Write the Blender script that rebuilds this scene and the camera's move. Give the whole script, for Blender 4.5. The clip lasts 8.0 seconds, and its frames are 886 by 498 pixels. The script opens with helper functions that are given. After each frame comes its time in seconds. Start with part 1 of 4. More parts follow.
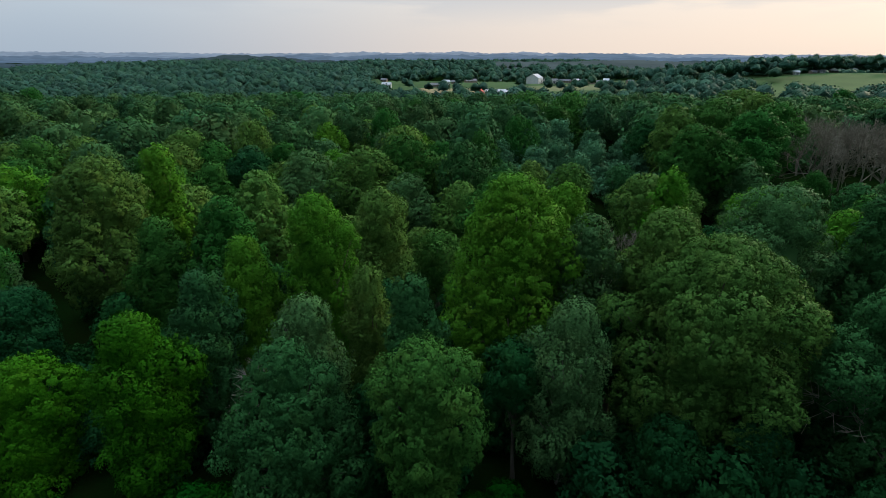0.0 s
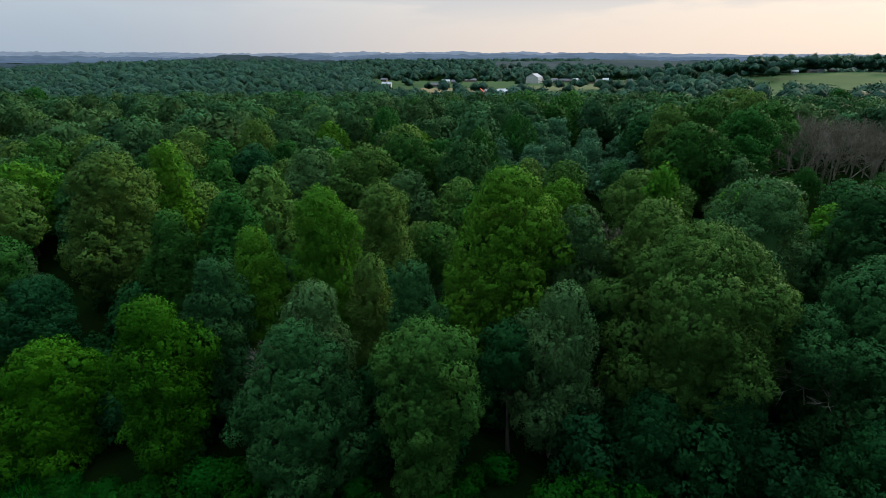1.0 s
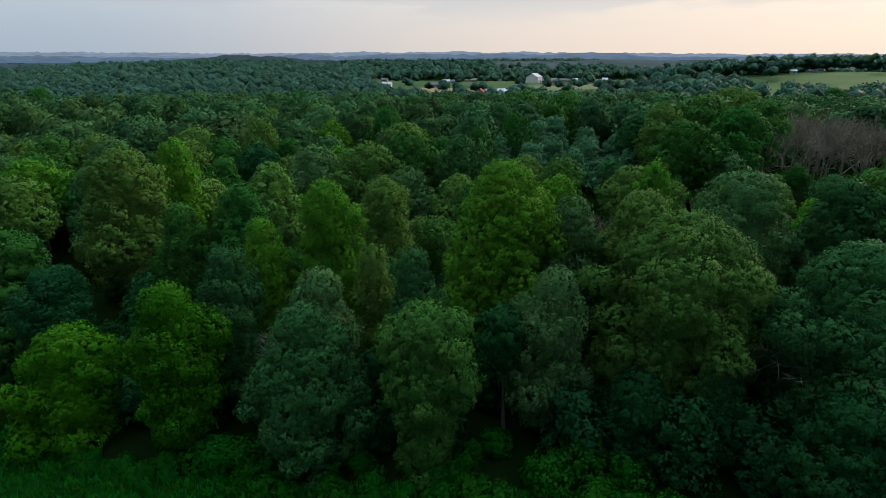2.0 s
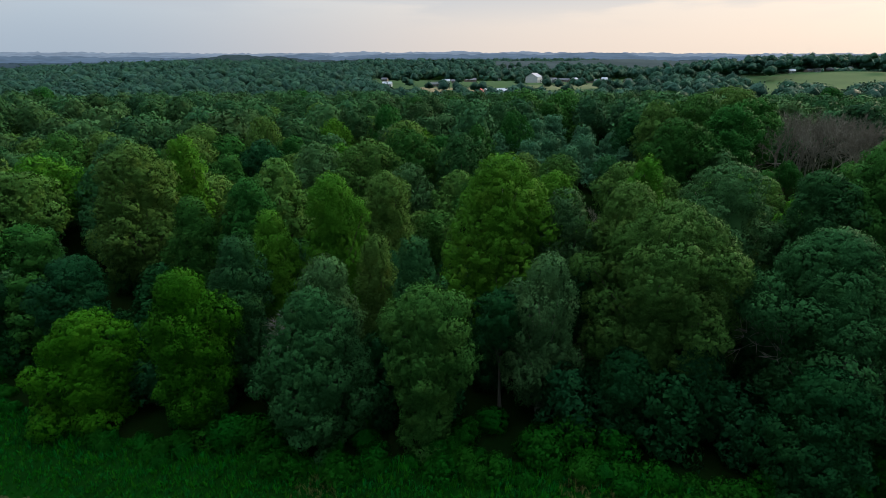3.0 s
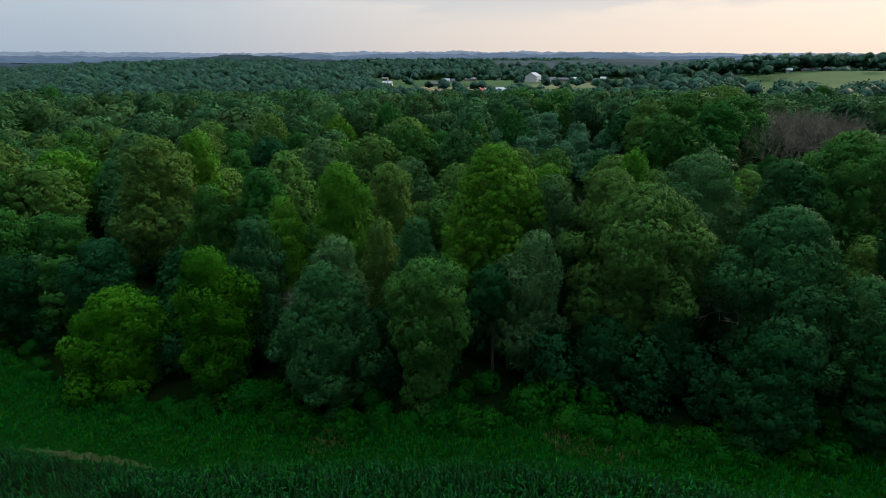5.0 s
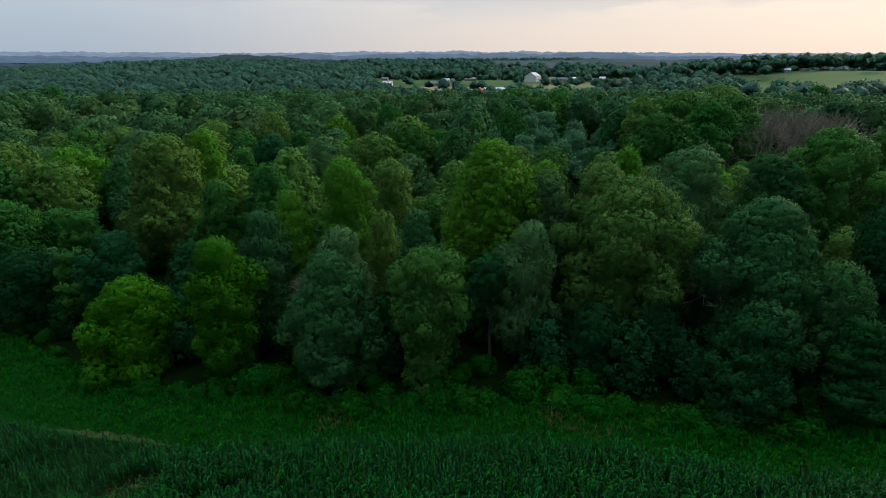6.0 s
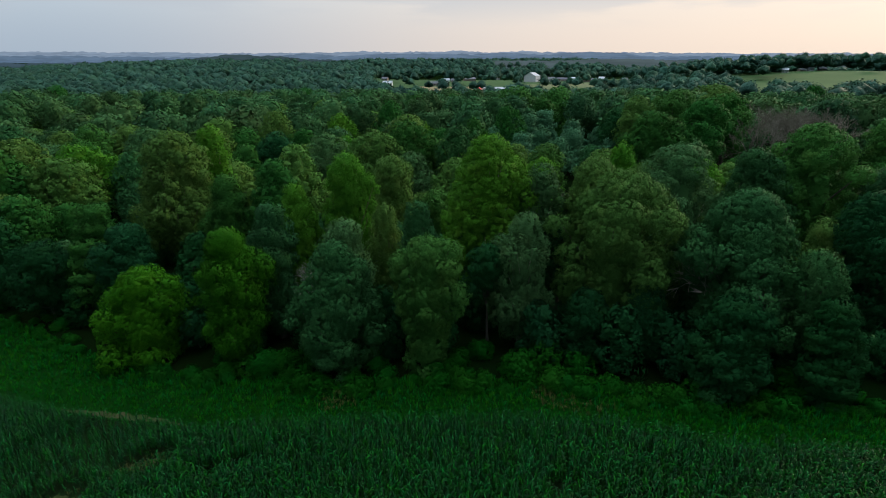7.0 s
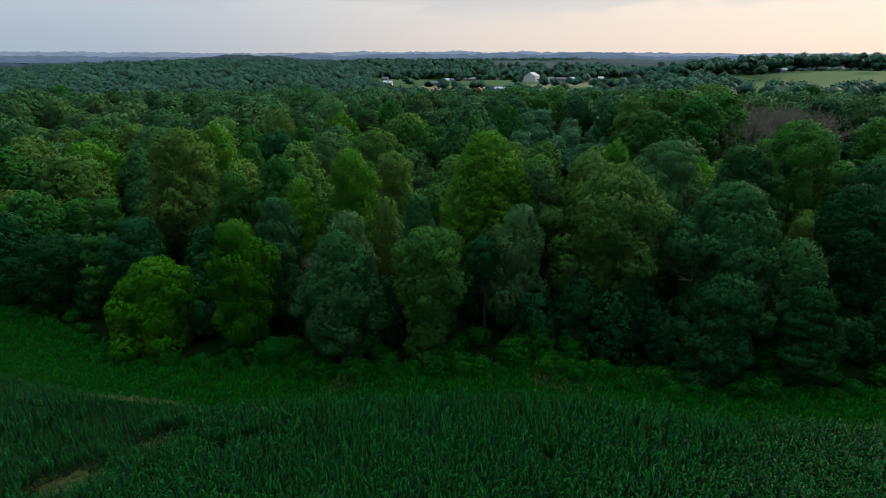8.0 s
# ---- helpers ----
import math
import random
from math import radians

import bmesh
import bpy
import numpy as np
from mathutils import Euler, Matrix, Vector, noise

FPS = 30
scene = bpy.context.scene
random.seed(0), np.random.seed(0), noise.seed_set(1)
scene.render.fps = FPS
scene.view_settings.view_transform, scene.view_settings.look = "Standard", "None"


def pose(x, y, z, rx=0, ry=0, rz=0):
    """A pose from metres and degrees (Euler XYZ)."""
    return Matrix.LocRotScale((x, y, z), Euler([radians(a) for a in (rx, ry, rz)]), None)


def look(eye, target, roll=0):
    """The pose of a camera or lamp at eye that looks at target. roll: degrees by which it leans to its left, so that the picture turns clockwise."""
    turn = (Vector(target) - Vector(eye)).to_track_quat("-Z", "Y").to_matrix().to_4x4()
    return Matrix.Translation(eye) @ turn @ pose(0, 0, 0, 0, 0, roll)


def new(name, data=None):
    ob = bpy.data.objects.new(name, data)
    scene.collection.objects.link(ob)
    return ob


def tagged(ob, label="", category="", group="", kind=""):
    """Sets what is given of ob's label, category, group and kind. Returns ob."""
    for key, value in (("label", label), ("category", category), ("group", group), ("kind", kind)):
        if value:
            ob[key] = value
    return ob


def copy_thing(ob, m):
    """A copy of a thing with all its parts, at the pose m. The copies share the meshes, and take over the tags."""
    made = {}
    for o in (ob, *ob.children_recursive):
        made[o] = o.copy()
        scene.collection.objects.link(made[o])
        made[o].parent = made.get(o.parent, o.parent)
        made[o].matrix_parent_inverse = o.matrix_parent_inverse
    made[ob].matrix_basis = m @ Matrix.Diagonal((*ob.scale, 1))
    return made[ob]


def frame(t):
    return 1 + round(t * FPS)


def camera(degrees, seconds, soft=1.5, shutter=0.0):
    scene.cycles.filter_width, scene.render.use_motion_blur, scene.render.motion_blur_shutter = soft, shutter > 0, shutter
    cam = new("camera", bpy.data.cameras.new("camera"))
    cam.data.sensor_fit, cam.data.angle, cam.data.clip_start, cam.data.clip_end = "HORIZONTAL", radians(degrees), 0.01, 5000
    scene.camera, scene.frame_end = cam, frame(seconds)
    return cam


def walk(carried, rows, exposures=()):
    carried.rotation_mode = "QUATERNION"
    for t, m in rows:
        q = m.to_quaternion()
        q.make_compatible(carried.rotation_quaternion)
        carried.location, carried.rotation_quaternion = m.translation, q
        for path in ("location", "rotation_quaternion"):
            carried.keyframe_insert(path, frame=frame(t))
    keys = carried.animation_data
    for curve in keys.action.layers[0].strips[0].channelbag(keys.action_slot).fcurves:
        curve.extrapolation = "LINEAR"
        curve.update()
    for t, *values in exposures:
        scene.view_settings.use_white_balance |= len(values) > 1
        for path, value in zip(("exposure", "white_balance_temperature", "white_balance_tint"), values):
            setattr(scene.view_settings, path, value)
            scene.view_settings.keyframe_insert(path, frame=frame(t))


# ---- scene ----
cam = camera(80.0, 8.0, soft=0.8)
METRES, EYE, TILT, LEAN, TURN = 22.0, 34.0, -20.2, 0.0, 0.0
ROWS = [
    (0.0, 0.0000, 0.0000, 0.0000, 0.00, 0.00, -0.00),
    (0.5, 0.0019, -0.0678, -0.0246, 0.00, -0.01, 0.01),
    (1.0, 0.0039, -0.1358, -0.0493, 0.01, -0.03, 0.04),
    (1.5, 0.0061, -0.2031, -0.0746, 0.03, -0.03, 0.06),
    (3.0, 0.0110, -0.4074, -0.1528, 0.05, -0.04, 0.10),
    (3.5, 0.0128, -0.4734, -0.1787, 0.06, -0.05, 0.10),
    (4.0, 0.0142, -0.5397, -0.2045, 0.05, -0.07, 0.11),
    (4.5, 0.0158, -0.6065, -0.2301, 0.05, -0.08, 0.11),
    (6.0, 0.0196, -0.8143, -0.3091, 0.04, -0.08, 0.11),
    (6.5, 0.0211, -0.8855, -0.3365, 0.04, -0.08, 0.11),
    (7.0, 0.0224, -0.9566, -0.3641, 0.02, -0.07, 0.11),
    (7.5, 0.0241, -1.0252, -0.3909, 0.02, -0.07, 0.11),
    (8.0, 0.0256, -1.0925, -0.4169, 0.01, -0.07, 0.10),
]
walk(cam, [(t, pose(0, 0, EYE, TILT, LEAN, TURN) @ pose(METRES * x, METRES * y, METRES * z, 90 + pitch, roll, yaw)) for t, x, y, z, yaw, pitch, roll in ROWS])

SKY_LOW_FAR, SKY_LOW_SUN = (0.42, 0.505, 0.61), (0.97, 0.81, 0.69)
SKY_HIGH_FAR, SKY_HIGH_SUN = (0.59, 0.685, 0.76), (0.96, 0.88, 0.79)
SKY_TOP, SKY_BACK = (2.70, 3.15, 3.80), (0.12, 0.18, 0.25)
CLOUD = (0.52, 0.57, 0.64)
SKY_POWER, SUN_POWER = 1.0, 2.2

# ---- world and light ----
SUN_AZ, SUN_EL = radians(52), radians(20)      # azimuth to the right of straight ahead
world = bpy.data.worlds.new("dusk_sky")
scene.world = world
world.use_nodes = True
wn, wl = world.node_tree.nodes, world.node_tree.links
wn.clear()
w_out = wn.new("ShaderNodeOutputWorld")
w_bg = wn.new("ShaderNodeBackground")
w_sky = wn.new("ShaderNodeTexSky")
w_sky.sky_type, w_sky.sun_disc = "NISHITA", False
w_sky.sun_elevation, w_sky.sun_rotation = SUN_EL, SUN_AZ
w_sky.air_density, w_sky.dust_density, w_sky.ozone_density = 1.0, 3.0, 1.5


def w_math(op, a, b=None, c=None):
    n = wn.new("ShaderNodeMath")
    n.operation = op
    for i, v in enumerate((a, b, c)):
        if v is None:
            continue
        if isinstance(v, (int, float)):
            n.inputs[i].default_value = v
        else:
            wl.new(v, n.inputs[i])
    return n.outputs[0]


def w_mix(fac, a, b):
    n = wn.new("ShaderNodeMix")
    n.data_type = "RGBA"
    for i, v in ((0, fac), (6, a), (7, b)):
        if isinstance(v, tuple):
            n.inputs[i].default_value = (*v, 1)
        elif isinstance(v, (int, float)):
            n.inputs[i].default_value = v
        else:
            wl.new(v, n.inputs[i])
    return n.outputs[2]


def w_smooth(v, lo, hi):
    n = wn.new("ShaderNodeMapRange")
    n.interpolation_type = "SMOOTHSTEP"
    wl.new(v, n.inputs[0])
    n.inputs[1].default_value, n.inputs[2].default_value = lo, hi
    return n.outputs[0]


w_co = wn.new("ShaderNodeTexCoord")
w_sep = wn.new("ShaderNodeSeparateXYZ")
wl.new(w_co.outputs["Generated"], w_sep.inputs[0])
w_dot = wn.new("ShaderNodeVectorMath")
w_dot.operation = "DOT_PRODUCT"
wl.new(w_co.outputs["Generated"], w_dot.inputs[0])
w_dot.inputs[1].default_value = (math.sin(SUN_AZ), math.cos(SUN_AZ), 0.05)
toward = w_smooth(w_dot.outputs["Value"], 0.0, 1.02)
height = w_smooth(w_sep.outputs["Z"], -0.01, 0.16)
low = w_mix(toward, SKY_LOW_FAR, SKY_LOW_SUN)
high = w_mix(toward, SKY_HIGH_FAR, SKY_HIGH_SUN)
veil = w_mix(height, low, high)
# an overcast sky is brightest overhead
veil = w_mix(w_smooth(w_sep.outputs["Z"], 0.25, 1.0), veil, SKY_TOP)
# faint streaks of cloud
w_map = wn.new("ShaderNodeMapping")
w_map.inputs["Scale"].default_value = (2.2, 2.2, 15.0)
wl.new(w_co.outputs["Generated"], w_map.inputs[0])
w_noise = wn.new("ShaderNodeTexNoise")
w_noise.inputs["Scale"].default_value, w_noise.inputs["Detail"].default_value = 2.0, 5.0
wl.new(w_map.outputs[0], w_noise.inputs["Vector"])
streak = w_math("MULTIPLY", w_smooth(w_noise.outputs["Fac"], 0.44, 0.62), w_smooth(w_sep.outputs["Z"], 0.035, 0.1))
veil = w_mix(w_math("MULTIPLY", streak, 0.6), veil, CLOUD)
sky_dim = wn.new("ShaderNodeVectorMath")
sky_dim.operation = "SCALE"
wl.new(w_sky.outputs[0], sky_dim.inputs[0])
sky_dim.inputs["Scale"].default_value = 0.10
full = w_mix(0.94, sky_dim.outputs[0], veil)
# the side away from the sunset is dim
w_back = wn.new("ShaderNodeVectorMath")
w_back.operation = "DOT_PRODUCT"
wl.new(w_co.outputs["Generated"], w_back.inputs[0])
w_back.inputs[1].default_value = (0.22, 0.975, 0.0)
away = w_smooth(w_back.outputs["Value"], -0.85, 0.0)
full = w_mix(away, SKY_BACK, full)
wl.new(full, w_bg.inputs["Color"])
w_bg.inputs["Strength"].default_value = SKY_POWER
wl.new(w_bg.outputs[0], w_out.inputs[0])

sun_data = bpy.data.lights.new("veiled_sun", "SUN")
sun_data.energy, sun_data.angle, sun_data.color = SUN_POWER, radians(14), (1.0, 0.82, 0.58)
sun = new("veiled_sun", sun_data)
sun.matrix_world = look((math.sin(SUN_AZ) * 900, math.cos(SUN_AZ) * 900, 900 * math.tan(SUN_EL)), (0, 0, 0))


# ---- materials ----
def material(name):
    m = bpy.data.materials.new(name)
    m.use_nodes = True
    m.node_tree.nodes.clear()
    out = m.node_tree.nodes.new("ShaderNodeOutputMaterial")
    return m, m.node_tree.nodes, m.node_tree.links, out


def rgb_mix(nodes, links, fac, a, b, blend="MIX"):
    n = nodes.new("ShaderNodeMix")
    n.data_type, n.blend_type = "RGBA", blend
    for i, v in ((0, fac), (6, a), (7, b)):
        if isinstance(v, tuple):
            n.inputs[i].default_value = (*v, 1)
        elif isinstance(v, (int, float)):
            n.inputs[i].default_value = v
        else:
            links.new(v, n.inputs[i])
    return n.outputs[2]


def foliage(name, dark, light, warm, through_light=0.14, attribute=False, rough=0.6, spread=0.025, gain=0.16, gloss=0.02, mass=0.0, each_leaf=0.15):
    """Leaves: each leaf between two greens, each tree shifted a little, older sprays warmer."""
    m, nodes, links, out = material(name)
    geo = nodes.new("ShaderNodeNewGeometry")
    ramp = nodes.new("ShaderNodeMapRange")
    links.new(geo.outputs["Random Per Island"], ramp.inputs[0])
    col = rgb_mix(nodes, links, ramp.outputs[0], dark, light)
    co = nodes.new("ShaderNodeTexCoord")
    patch = nodes.new("ShaderNodeTexNoise")
    patch.inputs["Scale"].default_value, patch.inputs["Detail"].default_value = 0.45, 3.0
    links.new(co.outputs["Object"], patch.inputs["Vector"])
    pr = nodes.new("ShaderNodeMapRange")
    pr.inputs[1].default_value, pr.inputs[2].default_value, pr.inputs[4].default_value = 0.5, 0.74, 0.55
    links.new(patch.outputs["Fac"], pr.inputs[0])
    col = rgb_mix(nodes, links, pr.outputs[0], col, warm)
    if attribute:
        at = nodes.new("ShaderNodeAttribute")
        at.attribute_name = "tint"
        source = at.outputs["Fac"]
    else:
        oi = nodes.new("ShaderNodeObjectInfo")
        source = oi.outputs["Random"]
    hsv = nodes.new("ShaderNodeHueSaturation")
    hue = nodes.new("ShaderNodeMapRange")
    hue.inputs[3].default_value, hue.inputs[4].default_value = 0.5 - spread * 0.35, 0.5 + spread * 0.30
    links.new(source, hue.inputs[0])
    wrap = nodes.new("ShaderNodeMath")
    wrap.operation = "MULTIPLY_ADD"
    links.new(source, wrap.inputs[0])
    wrap.inputs[1].default_value, wrap.inputs[2].default_value = 7.31, 0.2
    fr = nodes.new("ShaderNodeMath")
    fr.operation = "FRACT"
    links.new(wrap.outputs[0], fr.inputs[0])
    val = nodes.new("ShaderNodeMapRange")
    val.inputs[3].default_value, val.inputs[4].default_value = 1 - gain * 0.7, 1 + gain
    links.new(fr.outputs[0], val.inputs[0])
    turn = nodes.new("ShaderNodeMath")
    turn.operation = "MULTIPLY"
    links.new(geo.outputs["Random Per Island"], turn.inputs[0])
    turn.inputs[1].default_value = 17.3
    part_of = nodes.new("ShaderNodeMath")
    part_of.operation = "FRACT"
    links.new(turn.outputs[0], part_of.inputs[0])
    each = nodes.new("ShaderNodeMapRange")
    each.inputs[3].default_value, each.inputs[4].default_value = 1 - each_leaf, 1 + each_leaf
    links.new(part_of.outputs[0], each.inputs[0])
    both = nodes.new("ShaderNodeMath")
    both.operation = "MULTIPLY"
    links.new(val.outputs[0], both.inputs[0])
    links.new(each.outputs[0], both.inputs[1])
    links.new(hue.outputs[0], hsv.inputs["Hue"])
    links.new(both.outputs[0], hsv.inputs["Value"])
    links.new(col, hsv.inputs["Color"])
    bsdf = nodes.new("ShaderNodeBsdfPrincipled")
    links.new(hsv.outputs[0], bsdf.inputs["Base Color"])
    bsdf.inputs["Roughness"].default_value = rough
    if mass:
        # leaf masses too far off for single leaves: their relief
        lump = nodes.new("ShaderNodeTexNoise")
        lump.inputs["Scale"].default_value, lump.inputs["Detail"].default_value, lump.inputs["Roughness"].default_value = mass, 4.0, 0.65
        links.new(co.outputs["Object"], lump.inputs["Vector"])
        relief = nodes.new("ShaderNodeBump")
        relief.inputs["Strength"].default_value, relief.inputs["Distance"].default_value = 0.7, 0.5 / mass
        links.new(lump.outputs["Fac"], relief.inputs["Height"])
        links.new(relief.outputs[0], bsdf.inputs["Normal"])
    bsdf.inputs["Specular IOR Level"].default_value = gloss
    tr = nodes.new("ShaderNodeBsdfTranslucent")
    links.new(hsv.outputs[0], tr.inputs["Color"])
    mix = nodes.new("ShaderNodeMixShader")
    mix.inputs[0].default_value = through_light
    links.new(bsdf.outputs[0], mix.inputs[1])
    links.new(tr.outputs[0], mix.inputs[2])
    links.new(mix.outputs[0], out.inputs[0])
    return m


def surface(name, a, b, scale=2.0, rough=0.8, bump=0.3, fine=14.0, metal=0.0, stretch=(1, 1, 1), c=None, gloss=0.08):
    """A plain procedural surface: two tones in blotches, fine grain on top, a little relief."""
    m, nodes, links, out = material(name)
    co = nodes.new("ShaderNodeTexCoord")
    mp = nodes.new("ShaderNodeMapping")
    mp.inputs["Scale"].default_value = stretch
    links.new(co.outputs["Object"], mp.inputs[0])
    n1 = nodes.new("ShaderNodeTexNoise")
    n1.inputs["Scale"].default_value, n1.inputs["Detail"].default_value = scale, 6.0
    links.new(mp.outputs[0], n1.inputs["Vector"])
    n2 = nodes.new("ShaderNodeTexNoise")
    n2.inputs["Scale"].default_value, n2.inputs["Detail"].default_value = fine, 4.0
    links.new(mp.outputs[0], n2.inputs["Vector"])
    r1 = nodes.new("ShaderNodeMapRange")
    r1.inputs[1].default_value, r1.inputs[2].default_value = 0.35, 0.65
    links.new(n1.outputs["Fac"], r1.inputs[0])
    col = rgb_mix(nodes, links, r1.outputs[0], a, b)
    if c:
        r3 = nodes.new("ShaderNodeMapRange")
        r3.inputs[1].default_value, r3.inputs[2].default_value = 0.52, 0.66
        links.new(n2.outputs["Fac"], r3.inputs[0])
        col = rgb_mix(nodes, links, r3.outputs[0], col, c)
    grain = nodes.new("ShaderNodeMapRange")
    grain.inputs[3].default_value, grain.inputs[4].default_value = 0.75, 1.25
    links.new(n2.outputs["Fac"], grain.inputs[0])
    hsv = nodes.new("ShaderNodeHueSaturation")
    links.new(grain.outputs[0], hsv.inputs["Value"])
    links.new(col, hsv.inputs["Color"])
    bsdf = nodes.new("ShaderNodeBsdfPrincipled")
    links.new(hsv.outputs[0], bsdf.inputs["Base Color"])
    bsdf.inputs["Roughness"].default_value, bsdf.inputs["Metallic"].default_value = rough, metal
    bsdf.inputs["Specular IOR Level"].default_value = gloss
    if bump:
        bp = nodes.new("ShaderNodeBump")
        bp.inputs["Strength"].default_value, bp.inputs["Distance"].default_value = bump, 0.05
        links.new(n2.outputs["Fac"], bp.inputs["Height"])
        links.new(bp.outputs[0], bsdf.inputs["Normal"])
    links.new(bsdf.outputs[0], out.inputs[0])
    return m


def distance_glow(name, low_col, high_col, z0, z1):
    """The hazy distance: air light painted in as emission, with faint woods and fields in it."""
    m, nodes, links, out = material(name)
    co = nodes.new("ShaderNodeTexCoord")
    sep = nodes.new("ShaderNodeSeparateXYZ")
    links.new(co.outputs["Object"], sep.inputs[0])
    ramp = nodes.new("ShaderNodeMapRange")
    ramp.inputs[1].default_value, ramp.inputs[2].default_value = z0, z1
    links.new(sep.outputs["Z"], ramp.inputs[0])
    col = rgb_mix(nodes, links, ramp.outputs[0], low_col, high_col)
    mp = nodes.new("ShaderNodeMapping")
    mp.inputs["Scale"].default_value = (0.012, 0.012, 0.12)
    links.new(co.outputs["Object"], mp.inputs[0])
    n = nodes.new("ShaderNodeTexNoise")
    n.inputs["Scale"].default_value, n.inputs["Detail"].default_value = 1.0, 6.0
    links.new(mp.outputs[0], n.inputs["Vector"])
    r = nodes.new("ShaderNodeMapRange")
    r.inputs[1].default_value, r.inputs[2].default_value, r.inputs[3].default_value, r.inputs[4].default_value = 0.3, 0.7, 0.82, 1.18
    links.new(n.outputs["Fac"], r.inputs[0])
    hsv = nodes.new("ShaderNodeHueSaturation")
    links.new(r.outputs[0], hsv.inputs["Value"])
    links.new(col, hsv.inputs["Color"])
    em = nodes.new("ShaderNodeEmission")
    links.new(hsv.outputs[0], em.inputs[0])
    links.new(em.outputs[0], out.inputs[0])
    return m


LEAF = {
    "bright": foliage("leaf_bright_green", (0.0308, 0.1190, 0.0069), (0.0556, 0.1895, 0.0153), (0.0848, 0.1754, 0.0153), 0.18),
    "lime": foliage("leaf_yellow_green", (0.0194, 0.0932, 0.0031), (0.0368, 0.1449, 0.0058), (0.0551, 0.1428, 0.0063), 0.16),
    "fresh": foliage("leaf_fresh_green", (0.0096, 0.0802, 0.0032), (0.0206, 0.1232, 0.0056), (0.0308, 0.1182, 0.0056)),
    "leafy": foliage("leaf_warm_green", (0.0245, 0.0923, 0.0148), (0.0451, 0.1431, 0.0251), (0.0644, 0.1327, 0.0206)),
    "green": foliage("leaf_green", (0.0133, 0.0738, 0.0111), (0.0282, 0.1216, 0.0206), (0.0442, 0.1123, 0.0166)),
    "olive": foliage("leaf_olive", (0.0428, 0.1109, 0.0199), (0.0722, 0.1640, 0.0311), (0.0990, 0.1491, 0.0251)),
    "grey": foliage("leaf_grey_green", (0.0156, 0.0705, 0.0195), (0.0298, 0.1086, 0.0313), (0.0359, 0.1039, 0.0238)),
    # also given to fill trees, where the dark green stands in for shade
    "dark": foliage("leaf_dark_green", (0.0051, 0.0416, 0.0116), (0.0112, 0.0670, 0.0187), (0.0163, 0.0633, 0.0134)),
    "dull": foliage("leaf_dull_brownish", (0.0315, 0.0946, 0.0293), (0.0545, 0.1375, 0.0426), (0.0726, 0.1210, 0.0373)),
    "pine": foliage("needle_blue_green", (0.0321, 0.1100, 0.0520), (0.0629, 0.1705, 0.0799), (0.0673, 0.1595, 0.0678), 0.1),
    "shrub": foliage("leaf_undergrowth", (0.0030, 0.0520, 0.0030), (0.0080, 0.0840, 0.0055), (0.0200, 0.0800, 0.0065)),
}
# blue raised in the leaf colour for the light haze over the canopy
LEAF_WOODS = foliage("leaf_woods_hazed", (0.0199, 0.0739, 0.0231), (0.0420, 0.1162, 0.0370), (0.0618, 0.1119, 0.0338), 0.14, attribute=True, spread=0.08, gain=0.4, each_leaf=0.12)
# distance haze is put into this leaf colour: bluer and greyer green
LEAF_FAR_HAZED = foliage("leaf_far_woods_hazed", (0.0179, 0.0582, 0.0370), (0.0314, 0.0806, 0.0517), (0.0381, 0.0784, 0.0444), 0.1, attribute=True, spread=0.06, gain=0.35, mass=0.35, each_leaf=0.10)
CORN_LEAF = foliage("corn_leaf", (0.0005, 0.0320, 0.0030), (0.0014, 0.0624, 0.0058), (0.0022, 0.0608, 0.0052), 0.12, attribute=True, rough=0.40, spread=0.05, gain=0.55, gloss=0.08, each_leaf=0.6)
GRASS_LEAF = foliage("grass_blade", (0.0015, 0.0800, 0.0030), (0.0045, 0.1300, 0.0055), (0.0130, 0.1300, 0.0080), 0.16, attribute=True, spread=0.08, gain=0.4, gloss=0.02)
STRAW_LEAF = foliage("dry_grass_blade", (0.0632, 0.0769, 0.0193), (0.1142, 0.1053, 0.0386), (0.0439, 0.0838, 0.0126), 0.15, attribute=True, spread=0.05)
BARK = surface("bark_grey_brown", (0.055, 0.047, 0.036), (0.11, 0.098, 0.08), 1.5, 0.9, 0.6, 9.0, stretch=(1, 1, 0.25))
PALE_BARK = surface("bark_pale", (0.17, 0.155, 0.125), (0.29, 0.265, 0.22), 1.2, 0.85, 0.4, 8.0, stretch=(1, 1, 0.3))
TWIG = surface("twig_grey_brown", (0.10, 0.096, 0.072), (0.155, 0.145, 0.11), 0.6, 0.9, 0.0, 6.0)
# litter and grass, base colour lowered to hold the shade under closed crowns
GROUND = surface("ground_darkened_for_shade", (0.003, 0.010, 0.002), (0.005, 0.009, 0.002), 0.12, 0.95, 0.5, 3.0, c=(0.002, 0.014, 0.002), gloss=0.0)
VERGE = surface("mown_verge_grass", (0.0010, 0.018, 0.0012), (0.002, 0.028, 0.002), 0.35, 0.9, 0.5, 5.0, c=(0.006, 0.028, 0.003), gloss=0.01)
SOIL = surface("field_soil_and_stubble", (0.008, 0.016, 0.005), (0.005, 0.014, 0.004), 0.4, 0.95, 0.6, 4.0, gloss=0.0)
DIRT = surface("bare_dirt_and_dry_grass", (0.048, 0.044, 0.018), (0.016, 0.034, 0.006), 0.5, 0.95, 0.5, 4.0)
MEADOW = surface("hill_meadow", (0.027, 0.068, 0.018), (0.038, 0.082, 0.023), 0.03, 0.9, 0.2, 0.6)
STUBBLE = surface("ripe_grain_field", (0.19, 0.155, 0.085), (0.14, 0.13, 0.065), 0.02, 0.95, 0.2, 0.5)
